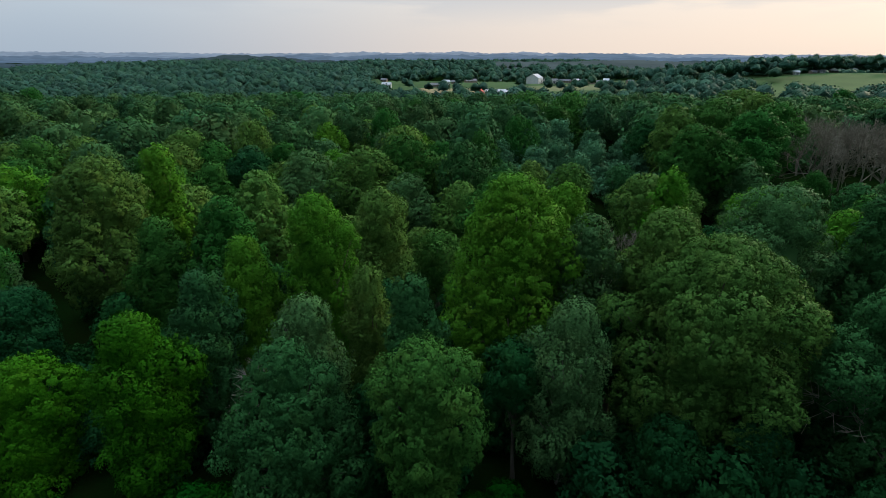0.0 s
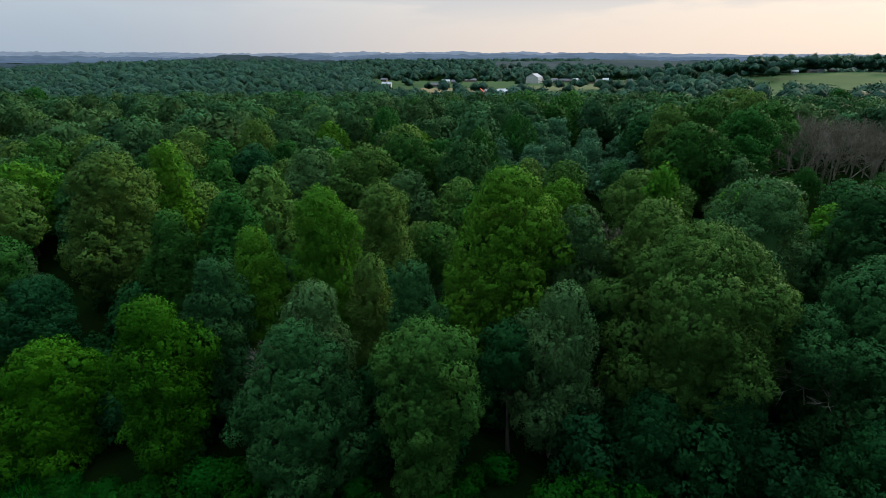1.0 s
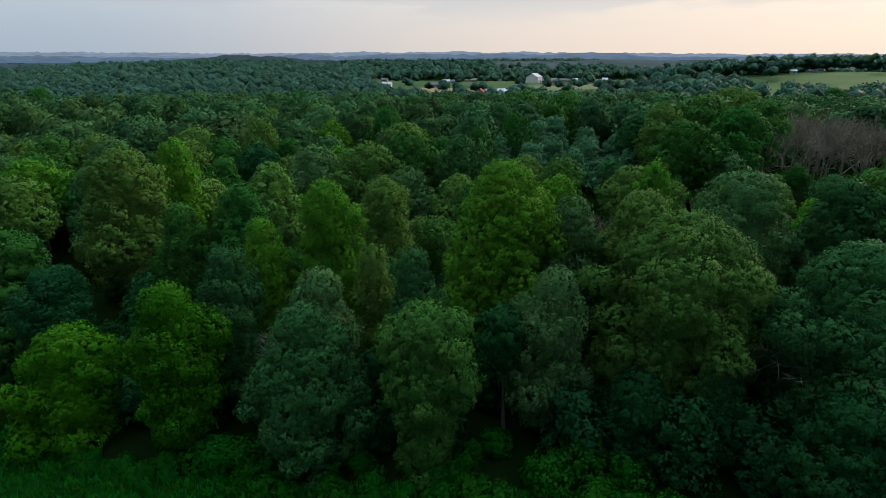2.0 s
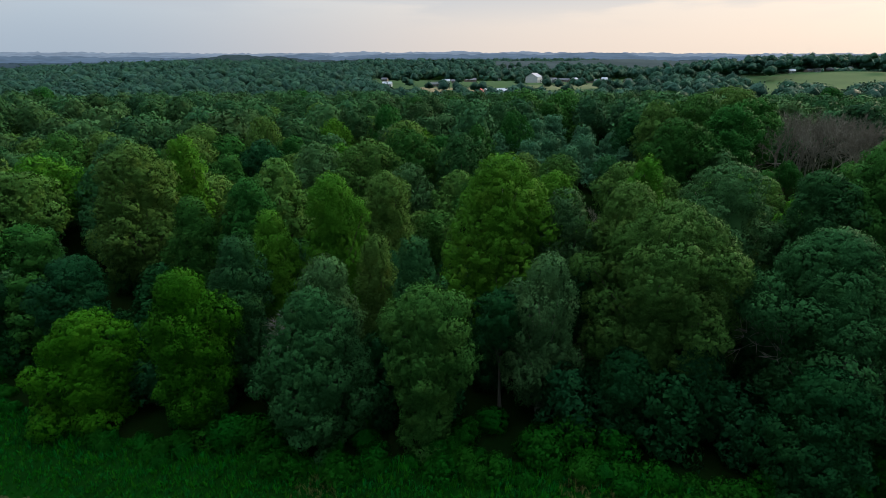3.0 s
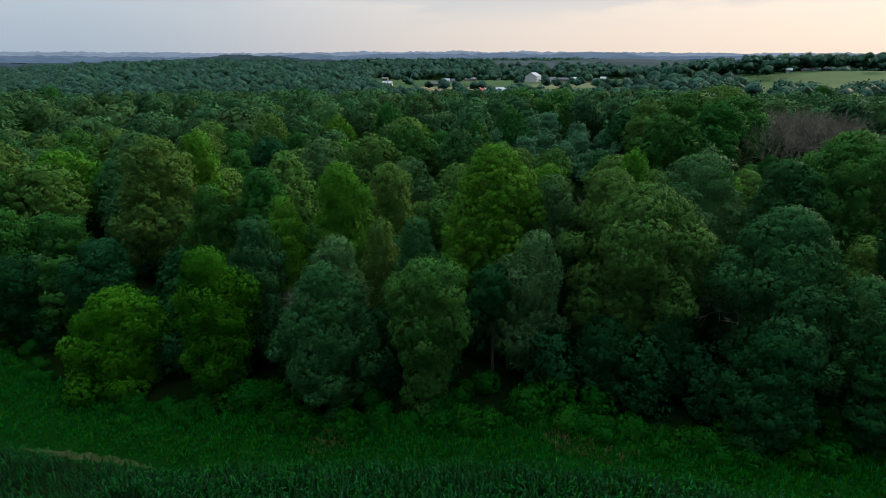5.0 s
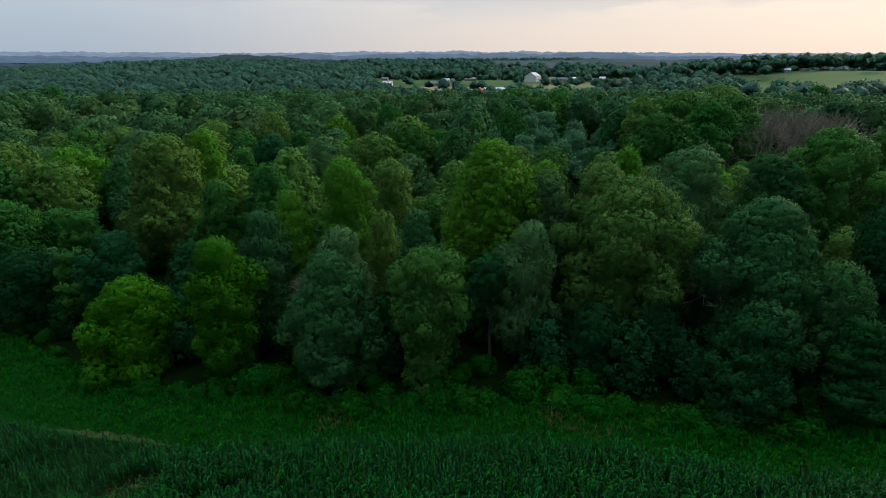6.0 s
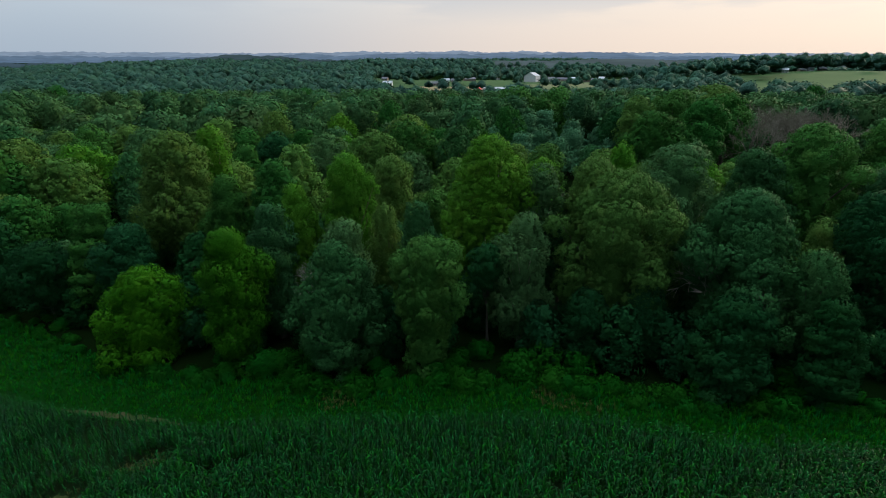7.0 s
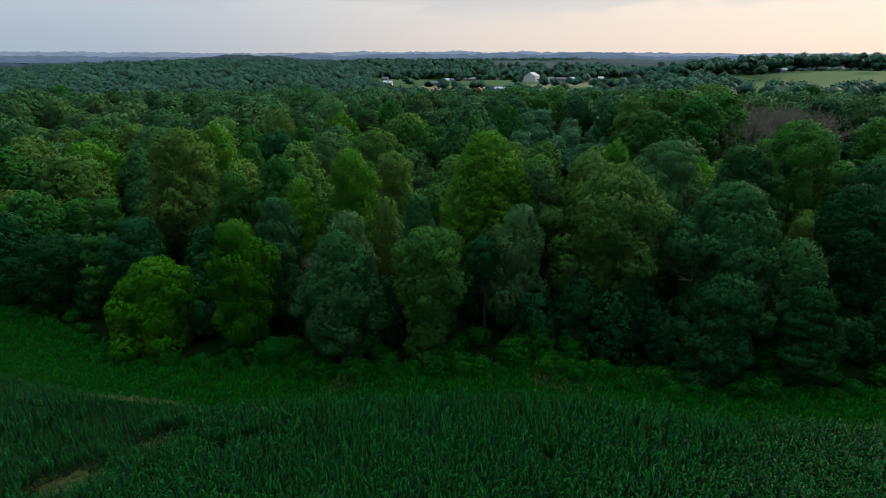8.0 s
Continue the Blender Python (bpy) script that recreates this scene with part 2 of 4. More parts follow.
PASTURE = surface("valley_pasture", (0.075, 0.105, 0.042), (0.11, 0.12, 0.058), 0.015, 0.95, 0.2, 0.4)
WHITE_WALL = surface("white_siding", (0.60, 0.59, 0.58), (0.68, 0.67, 0.66), 0.4, 0.6, 0.1, 5.0)
GREY_ROOF = surface("grey_shingle_roof", (0.12, 0.125, 0.135), (0.17, 0.175, 0.185), 0.3, 0.8, 0.2, 3.0)
PALE_ROOF = surface("pale_metal_roof", (0.40, 0.42, 0.45), (0.47, 0.49, 0.52), 0.2, 0.4, 0.1, 2.0, metal=0.1)
RED_ROOF = surface("red_painted_metal", (0.40, 0.06, 0.05), (0.50, 0.09, 0.07), 0.3, 0.55, 0.1, 3.0)
TAN_WALL = surface("tan_brick_wall", (0.20, 0.16, 0.13), (0.26, 0.21, 0.17), 0.5, 0.8, 0.1, 6.0)
DARK_GLASS = surface("dark_window_glass", (0.02, 0.025, 0.03), (0.03, 0.035, 0.04), 1.0, 0.12, 0.0, 4.0, gloss=0.5)


# ---- building blocks ----
def smooth(a, b, v):
    u = np.clip((v - a) / (b - a), 0, 1)
    return u * u * (3 - 2 * u)


def bell(x, y, cx, cy, sx, sy):
    return np.exp(-((x - cx) / sx) ** 2 - ((y - cy) / sy) ** 2)


def ground_z(x, y):
    """Height of the land: falls to the left along the field, a wooded knoll, a valley, and hills beyond."""
    x, y = np.asarray(x, float), np.asarray(y, float)
    near = -3.4 + 3.7 * np.tanh((x + 12) / 24)
    wide = -4.0 + 8.0 * bell(x, y, 80, 130, 55, 55) - 3.0 * bell(x, y, -150, 220, 120, 120)
    wide = wide - 10.0 * np.exp(-((y - 455) / 75) ** 2) * (1 - smooth(120, 260, x))
    k = x / np.maximum(y, 1.0)
    wide = wide - 9.0 * smooth(320, 620, y) + 17.0 * smooth(1050, 1600, y) * smooth(-0.30, -0.12, k) * (1 - 0.75 * smooth(0.25, 0.38, k))
    wide = wide + 25.0 * bell(x, y, 530, 700, 260, 250) + 8.0 * bell(x, y, -420, 900, 420, 260)
    wide = wide + np.interp(k, (-0.95, -0.79, -0.68, -0.48, -0.3, -0.2, -0.1), (2, 5, 9, 13, 15, 11, 0)) * smooth(420, 880, y) * (1 - smooth(1000, 1500, y))
    k = smooth(50, 110, np.hypot(x * 0.55, y - 10))
    return near * (1 - k) + wide * k


def mesh_object(name, verts, quads=None, tris=None, mat=None, parent=None, label="", tint=None, flat=True, normals=None):
    me = bpy.data.meshes.new(name)
    loops, starts, n = [], [], 0
    for f, k in ((quads, 4), (tris, 3)):
        if f is not None and len(f):
            f = np.asarray(f, np.int32)
            loops.append(f.ravel())
            starts.append(n + np.arange(len(f)) * k)
            n += f.size
    loops, starts = np.concatenate(loops), np.concatenate(starts)
    me.vertices.add(len(verts))
    me.vertices.foreach_set("co", np.asarray(verts, np.float32).ravel())
    me.loops.add(len(loops))
    me.loops.foreach_set("vertex_index", loops.astype(np.int32))
    me.polygons.add(len(starts))
    me.polygons.foreach_set("loop_start", starts.astype(np.int32))
    me.update(calc_edges=True)
    if not flat:
        me.shade_smooth()
    if normals is not None:
        me.shade_smooth()
        me.normals_split_custom_set_from_vertices(normals)
    if tint is not None:
        me.attributes.new("tint", "FLOAT", "POINT").data.foreach_set("value", np.asarray(tint, np.float32))
    me.materials.append(mat)
    ob = new(name, me)
    if parent:
        ob.parent = parent
    if label:
        tagged(ob, label)
    return ob


def part(name, bm, mat, parent, label=""):
    me = bpy.data.meshes.new(name)
    bm.to_mesh(me)
    bm.free()
    me.materials.append(mat)
    ob = new(name, me)
    ob.parent = parent
    if label:
        tagged(ob, label)
    return ob


def unit(v):
    return v / np.maximum(np.linalg.norm(v, axis=-1, keepdims=True), 1e-9)


def cards(rng, pos, nrm, size, slim=0.82):
    """Leaf sprays: kite-shaped, folded along the middle rib."""
    n = len(pos)
    side = unit(np.cross(nrm, unit(rng.normal(size=(n, 3)))))
    fwd = np.cross(side, nrm)
    fwd[:, 2] -= 0.25
    s = (size * rng.uniform(0.65, 1.35, n))[:, None]
    v = np.empty((n, 4, 3))
    v[:, 0] = pos - fwd * s * 0.5
    v[:, 3] = pos + side * s * slim * 0.5 - nrm * s * 0.10
    v[:, 2] = pos + fwd * s * 0.5 - nrm * s * 0.12
    v[:, 1] = pos - side * s * slim * 0.5 - nrm * s * 0.10
    return v.reshape(-1, 3), np.arange(n * 4).reshape(n, 4)


def small_cards(rng, pos, nrm, size, slim=0.86):
    """Leaf sprays seen from far: three corners each."""
    n = len(pos)
    side = unit(np.cross(nrm, unit(rng.normal(size=(n, 3)))))
    fwd = np.cross(side, nrm)
    s = (size * rng.uniform(0.65, 1.35, n))[:, None]
    v = np.stack([pos - fwd * s * 0.42 + side * s * slim * 0.5, pos - fwd * s * 0.42 - side * s * slim * 0.5, pos + fwd * s * 0.58 - nrm * s * 0.1], 1)
    return v.reshape(-1, 3), np.arange(n * 3).reshape(n, 3)


def ball_template(level):
    bm = bmesh.new()
    bmesh.ops.create_icosphere(bm, subdivisions=level, radius=1)
    bm.verts.ensure_lookup_table()
    v = np.array([p.co[:] for p in bm.verts])
    f = np.array([[p.index for p in q.verts] for q in bm.faces])
    bm.free()
    return v, f


# crown outlines: lowest leaves, and pairs of height share and width share
OUTLINES = {
    "dome": ((0.26, 0.40, 0.55, 0.70, 0.84, 0.94, 1.0), (0.50, 0.86, 1.0, 0.96, 0.76, 0.48, 0.16)),
    "oak": ((0.10, 0.22, 0.38, 0.55, 0.70, 0.84, 0.94, 1.0), (0.50, 0.78, 0.95, 1.0, 0.95, 0.76, 0.48, 0.16)),
    "club": ((0.02, 0.15, 0.35, 0.50, 0.66, 0.80, 0.92, 1.0), (0.50, 0.52, 0.58, 0.82, 1.0, 0.92, 0.66, 0.26)),
    "tall": ((0.10, 0.25, 0.45, 0.62, 0.78, 0.90, 1.0), (0.55, 0.88, 1.0, 0.92, 0.82, 0.60, 0.22)),
    "skirt": ((0.0, 0.15, 0.35, 0.55, 0.75, 0.90, 1.0), (0.72, 0.94, 1.0, 0.90, 0.68, 0.42, 0.16)),
    "bush": ((0.0, 0.15, 0.35, 0.55, 0.75, 0.90, 1.0), (0.80, 0.96, 1.0, 0.94, 0.76, 0.50, 0.20)),
    "tiers": ((0.03, 0.15, 0.35, 0.55, 0.75, 0.90, 1.0), (0.70, 0.95, 1.0, 0.92, 0.72, 0.44, 0.14)),
    "high": ((0.62, 0.72, 0.84, 0.94, 1.0), (0.5, 0.9, 1.0, 0.7, 0.3)),
    "layered": ((0.16, 0.28, 0.45, 0.65, 0.85, 1.0), (0.60, 1.0, 0.92, 0.66, 0.36, 0.08)),
    "top": ((0.42, 0.55, 0.70, 0.84, 0.94, 1.0), (0.86, 1.0, 0.96, 0.76, 0.48, 0.16)),
}


def crown_lobes(rng, kind, h, w, clump=1.0):
    """The boughs of a crown, as rows of centre and half axes, set round the outline of its kind, for a tree h high and w wide on the ground at 0."""
    us, ps = OUTLINES[kind]
    r = w / 2
    e0 = (0.24 * r + 0.55) * clump
    uu = np.linspace(us[0], 1.0, 60)
    pp = np.interp(uu, us, ps)
    area = 2 * math.pi * r * h * pp.mean() * (1 - us[0])
    n = max(9, int(area / (2.05 * e0 * e0)))
    cum = np.cumsum(pp)
    f = rng.uniform(0, 6.283, 5)
    waist = 0.16 if kind in ("tall", "club") else 0.06
    lobes = []
    for j in range(n + n // 3):
        i, depth = (j, 1.0) if j < n else ((j - n) * 3 + 1, 0.62)
        u = float(np.interp((i + rng.uniform(0.2, 0.8)) / n, cum / cum[-1], uu))
        a = 2.39996 * i + rng.uniform(-0.35, 0.35)
        e = e0 * rng.uniform(0.55, 1.40)
        if depth == 1.0 and u < 0.86 and math.sin(3 * a + f[4]) + math.sin(17 * u + 2 * a + f[3]) > 1.55:
            continue
        swell = 1 + 0.17 * math.sin(a + f[0] + 2 * u) + 0.14 * math.sin(2 * a + f[1] + 5 * u) + 0.12 * math.sin(3 * a + 9 * u + f[2]) + waist * math.sin(15 * u + f[3] + 0.7 * math.sin(a))
        q = max(0.0, r * float(np.interp(u, us, ps)) * swell - e * 1.0) * rng.uniform(0.78, 1.20) * depth
        flat = rng.uniform(0.32, 0.5) if kind in ("layered", "tiers") else rng.uniform(0.66, 0.92)
        drop = 0.10 * q if kind in ("layered", "tiers") else 0.0
        z = min(h * u, h - e * flat * 0.8) - drop
        lobes.append((q * math.cos(a), q * math.sin(a), max(z, e * flat * 0.7), e, e * flat))
    return np.array(lobes)


def crown_mesh(rng, lobes, kind, h, w, leaf, cover=0.5, grain=0.16, sag=0.0, tuft=2.3, heart=0.40, least=5):
    """Leaves in tufts over each bough, and a dark leafy heart that closes the middle. Returns verts, quads, tris, normals."""
    us, ps = OUTLINES[kind]
    r = w / 2
    C, E = lobes[:, :3], lobes[:, [3, 3, 4]]
    B, A, D = [], [], []
    rt = leaf * tuft
    for i in range(len(lobes)):
        e = lobes[i, 3]
        n = max(least, int(4 * math.pi * e * e * 0.72 / (2.5 * rt * rt)))
        k = np.arange(n) + rng.random()
        z = 1 - 1.62 * k / n
        a = 2.39996 * k + rng.uniform(0, 6.283)
        s = np.sqrt(np.maximum(0, 1 - z * z))
        d = unit(np.stack([s * np.cos(a), s * np.sin(a), z], 1) + rng.normal(0, 0.12, (n, 3)))
        p = C[i] + d * E[i] * rng.uniform(0.74, 1.02, (n, 1))
        rel = np.linalg.norm((p[:, None] - C[None]) / E[None], axis=2)
        rel[:, i] = 9
        inner = np.hypot(p[:, 0], p[:, 1]) < 0.42 * r * np.interp(p[:, 2] / h, us, ps)
        ok = (rel.min(1) > 0.74) & ~(inner & (p[:, 2] < h * 0.86))
        B.append(p[ok])
        A.append(unit(d * 0.75 + np.array([0, 0, 0.5]))[ok])
        D.append(d[ok])
    B, A, D = np.concatenate(B), np.concatenate(A), np.concatenate(D)
    each = max(6, int(cover * 2 * math.pi * tuft * tuft / 0.41))
    size = rt * rng.uniform(0.65, 1.3, len(B))
    u = unit(rng.normal(size=(len(B), each, 3)) + 1.15 * A[:, None])
    P = B[:, None] + u * size[:, None, None] * rng.uniform(0.72, 1.06, (len(B), each, 1)) * np.array([1, 1, 0.74])
    P[..., 2] -= 0.35 * size[:, None] * (1 - (u * A[:, None]).sum(-1))
    P, S = P.reshape(-1, 3), unit(u * 0.55 + D[:, None] * 0.60 + np.array([0, 0, 0.05])).reshape(-1, 3)
    P[:, 2] -= sag * rng.random(len(P)) ** 2
    nrm = unit(S + rng.normal(0, 0.42, P.shape))
    v, t = small_cards(rng, P, nrm, leaf)
    sides, rows = 10, np.linspace(us[0] + 0.02, 0.93, 7)
    f = np.arange(sides) * 2 * math.pi / sides
    ring = [(0, 0, h * rows[0])]
    N0 = [(0, 0, -1.0)]
    for level in rows:
        q0 = heart * r * float(np.interp(level, us, ps)) * rng.uniform(0.85, 1.12, sides)
        for j in range(sides):
            ring.append((q0[j] * math.cos(f[j]), q0[j] * math.sin(f[j]), h * level + rng.uniform(-0.02, 0.02) * h))
            N0.append((math.cos(f[j]), math.sin(f[j]), 0.3))
    ring.append((0, 0, h * 0.95))
    N0.append((0, 0, 1.0))
    T = []
    for j in range(sides):
        k = (j + 1) % sides
        T.append((0, 1 + k, 1 + j))
        for m in range(len(rows) - 1):
            a, b = 1 + m * sides, 1 + (m + 1) * sides
            T += [(a + j, a + k, b + k), (a + j, b + k, b + j)]
        T.append((1 + (len(rows) - 1) * sides + j, 1 + (len(rows) - 1) * sides + k, len(ring) - 1))
    N = np.concatenate([np.repeat(unit(S * (1 - grain) + nrm * grain), 3, axis=0), unit(np.array(N0))])
    return np.concatenate([v, np.array(ring)]), np.empty((0, 4), int), np.concatenate([t, np.array(T) + len(v)]), N


def tube(points, radii, sides=6):
    pts, rad = np.asarray(points, float), np.asarray(radii, float)
    axis = unit(np.gradient(pts, axis=0))
    ref = np.where(np.abs(axis[:, 2:3]) > 0.9, np.array([[1.0, 0, 0]]), np.array([[0, 0, 1.0]]))
    s = unit(np.cross(axis, ref))
    t = np.cross(s, axis)
    a = np.arange(sides) * 2 * math.pi / sides
    v = pts[:, None] + rad[:, None, None] * (np.cos(a)[None, :, None] * s[:, None] + np.sin(a)[None, :, None] * t[:, None])
    q = []
    for i in range(len(pts) - 1):
        for j in range(sides):
            k = (j + 1) % sides
            q.append((i * sides + j, i * sides + k, (i + 1) * sides + k, (i + 1) * sides + j))
    return v.reshape(-1, 3), np.array(q)


def join(pieces):
    vs, qs, n = [], [], 0
    for v, q in pieces:
        vs.append(v)
        qs.append(q + n)
        n += len(v)
    return np.concatenate(vs), np.concatenate(qs)


def trunk_mesh(rng, h, w, lobes, girth=0.020, lean=0.04):
    """A tapered, slightly bent trunk and a limb to each main mass of the crown."""
    top = h * 0.76
    bend = rng.uniform(-lean, lean, 2) * h
    zs = np.linspace(0, 1, 7)
    pts = np.stack([bend[0] * np.sin(zs * 2.6), bend[1] * np.sin(zs * 2.2), zs * top - 0.4], 1)
    pts[:, :2] -= pts[0, :2]
    pieces = [tube(pts, h * girth * (1.25 - 1.1 * zs) * np.where(zs == 0, 1.35, 1))]
    for c in lobes[::max(1, len(lobes) // 26)]:
        z0 = max(h * 0.16, c[2] * 0.62 - 0.4)
        s = np.array([np.interp(z0, pts[:, 2], pts[:, 0]), np.interp(z0, pts[:, 2], pts[:, 1]), z0])
        e = np.array([c[0], c[1], c[2] + c[4] * 0.15])
        mid = (s + e) / 2 + np.array([0, 0, -0.06 * np.linalg.norm(e - s)])
        pieces.append(tube([s, mid, e], [h * girth * 0.38, h * girth * 0.25, h * girth * 0.08], 5))
    return join(pieces)


def make_tree(name, rng, kind, h, w, mat, leaf, cover, label, category="tree", bark=None, group="", clump=1.0, **kw):
    lobes = crown_lobes(rng, kind, h, w, clump)
    v, q, t, N = crown_mesh(rng, lobes, kind, h, w, leaf, cover, **kw)
    ob = new(name)
    ob.empty_display_size = 0.5
    tagged(ob, label, category, group)
    mesh_object("crown", v, q, t, mat, ob, normals=N)
    tv, tq = trunk_mesh(rng, h, w, lobes, 0.014 if kind == "high" else 0.020)
    mesh_object("trunk", tv, tq, None, bark or BARK, ob)
    return ob


def place(ob, x, y, turn=0.0, scale=1.0, sink=0.1, broad=1.0):
    ob.matrix_basis = pose(x, y, float(ground_z(x, y)) - sink, 0, 0, turn) @ Matrix.Diagonal((scale * broad, scale * broad, scale, 1))
    return ob


# ---- land ----
def sheet(name, xs, ys, lift, mat, label, kind="structure"):
    X, Y = np.meshgrid(xs, ys)
    V = np.stack([X, Y, ground_z(X, Y) + lift], -1).reshape(-1, 3)
    nx, ny = len(xs), len(ys)
    i = (np.arange(ny - 1)[:, None] * nx + np.arange(nx - 1)[None]).ravel()
    ob = mesh_object(name, V, np.stack([i, i + 1, i + nx + 1, i + nx], 1), None, mat, flat=False)
    return tagged(ob, label, name.replace("_", " "), kind=kind)


def spread_axis(reach, near, n):
    u = np.linspace(-1, 1, n)
    return np.sign(u) * (near * np.abs(u) + (reach - near) * np.abs(u) ** 4)


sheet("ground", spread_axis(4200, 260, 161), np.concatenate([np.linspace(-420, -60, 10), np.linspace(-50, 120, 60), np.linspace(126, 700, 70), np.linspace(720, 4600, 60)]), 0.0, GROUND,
      "forest floor and farm land, colour darkened for shade under the trees")

CORN_X = (-95, -60, -45, -33, -27, -17.6, -7.8, 5, 13, 21, 28, 34.7, 40, 70)
CORN_Y = (44, 34.5, 29.6, 27, 25, 24.3, 23.1, 21.3, 20, 18.2, 15.8, 15.6, 14.6, 9)
WOOD_X = (-95, -66, -54, -44, -31, -21, -12, -1, 8, 14, 20, 25, 33, 41, 70)
WOOD_Y = (60, 50, 43, 38.5, 33.8, 32, 28.6, 27.8, 25.6, 25.4, 22.3, 21, 19.4, 18.8, 16)


def corn_edge(x):
    return np.interp(x, CORN_X, CORN_Y)


def wood_edge(x):
    return np.interp(x, WOOD_X, WOOD_Y)


def strip(name, xs, lo, hi, lift, mat, label, rows=6):
    """A band of land between two edges, laid on the ground."""
    u = np.linspace(0, 1, rows)
    X = np.repeat(np.asarray(xs)[None], rows, 0)
    Y = lo(np.asarray(xs))[None] * (1 - u[:, None]) + hi(np.asarray(xs))[None] * u[:, None]
    V = np.stack([X, Y, ground_z(X, Y) + lift], -1).reshape(-1, 3)
    nx = len(xs)
    i = (np.arange(rows - 1)[:, None] * nx + np.arange(nx - 1)[None]).ravel()
    ob = mesh_object(name, V, np.stack([i, i + 1, i + nx + 1, i + nx], 1), None, mat, flat=False)
    return tagged(ob, label, name.replace("_", " "), kind="structure")


BAND = np.linspace(-95, 70, 111)
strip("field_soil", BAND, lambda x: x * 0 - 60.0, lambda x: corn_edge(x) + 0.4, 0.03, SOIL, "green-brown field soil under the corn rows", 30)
strip("grass_verge", BAND, lambda x: corn_edge(x) + 0.3, lambda x: wood_edge(x) + 3.0, 0.05, VERGE, "green grass verge between corn and wood edge", 8)
BARE_A, BARE_B = np.linspace(-39.6, -33.2, 24), np.linspace(-32.4, -27.6, 20)


def ragged(x, x0, x1, wide, seed):
    """Half width of a patch that runs out at both ends with an uneven edge."""
    return wide * np.sin((x - x0) / (x1 - x0) * math.pi) * (1 + 0.35 * np.sin(x * 2.3 + seed) + 0.2 * np.sin(x * 5.1 + 2 * seed))


LANE = np.linspace(-46.0, -28.5, 40)
strip("dirt_lane", LANE, lambda x: corn_edge(x) + 0.9 - ragged(x, -46.0, -28.5, 0.35, 3), lambda x: corn_edge(x) + 1.0 + ragged(x, -46.0, -28.5, 0.6, 6), 0.09, DIRT, "bare dirt wheel track beside the corn", 3)
strip("bare_patch", BARE_A, lambda x: 15.4 + (x + 36) * 0.2 - ragged(x, -39.6, -33.2, 1.5, 1), lambda x: 15.6 + (x + 36) * 0.2 + ragged(x, -39.6, -33.2, 1.3, 4), 0.08, DIRT,
      "bare dry patch where the corn failed", 5)
strip("bare_patch", BARE_B, lambda x: 20.6 + (x + 30) * 0.3 - ragged(x, -32.4, -27.6, 0.8, 2), lambda x: 20.7 + (x + 30) * 0.3 + ragged(x, -32.4, -27.6, 0.7, 5), 0.08, DIRT,
      "small bare dry patch in the corn", 5)

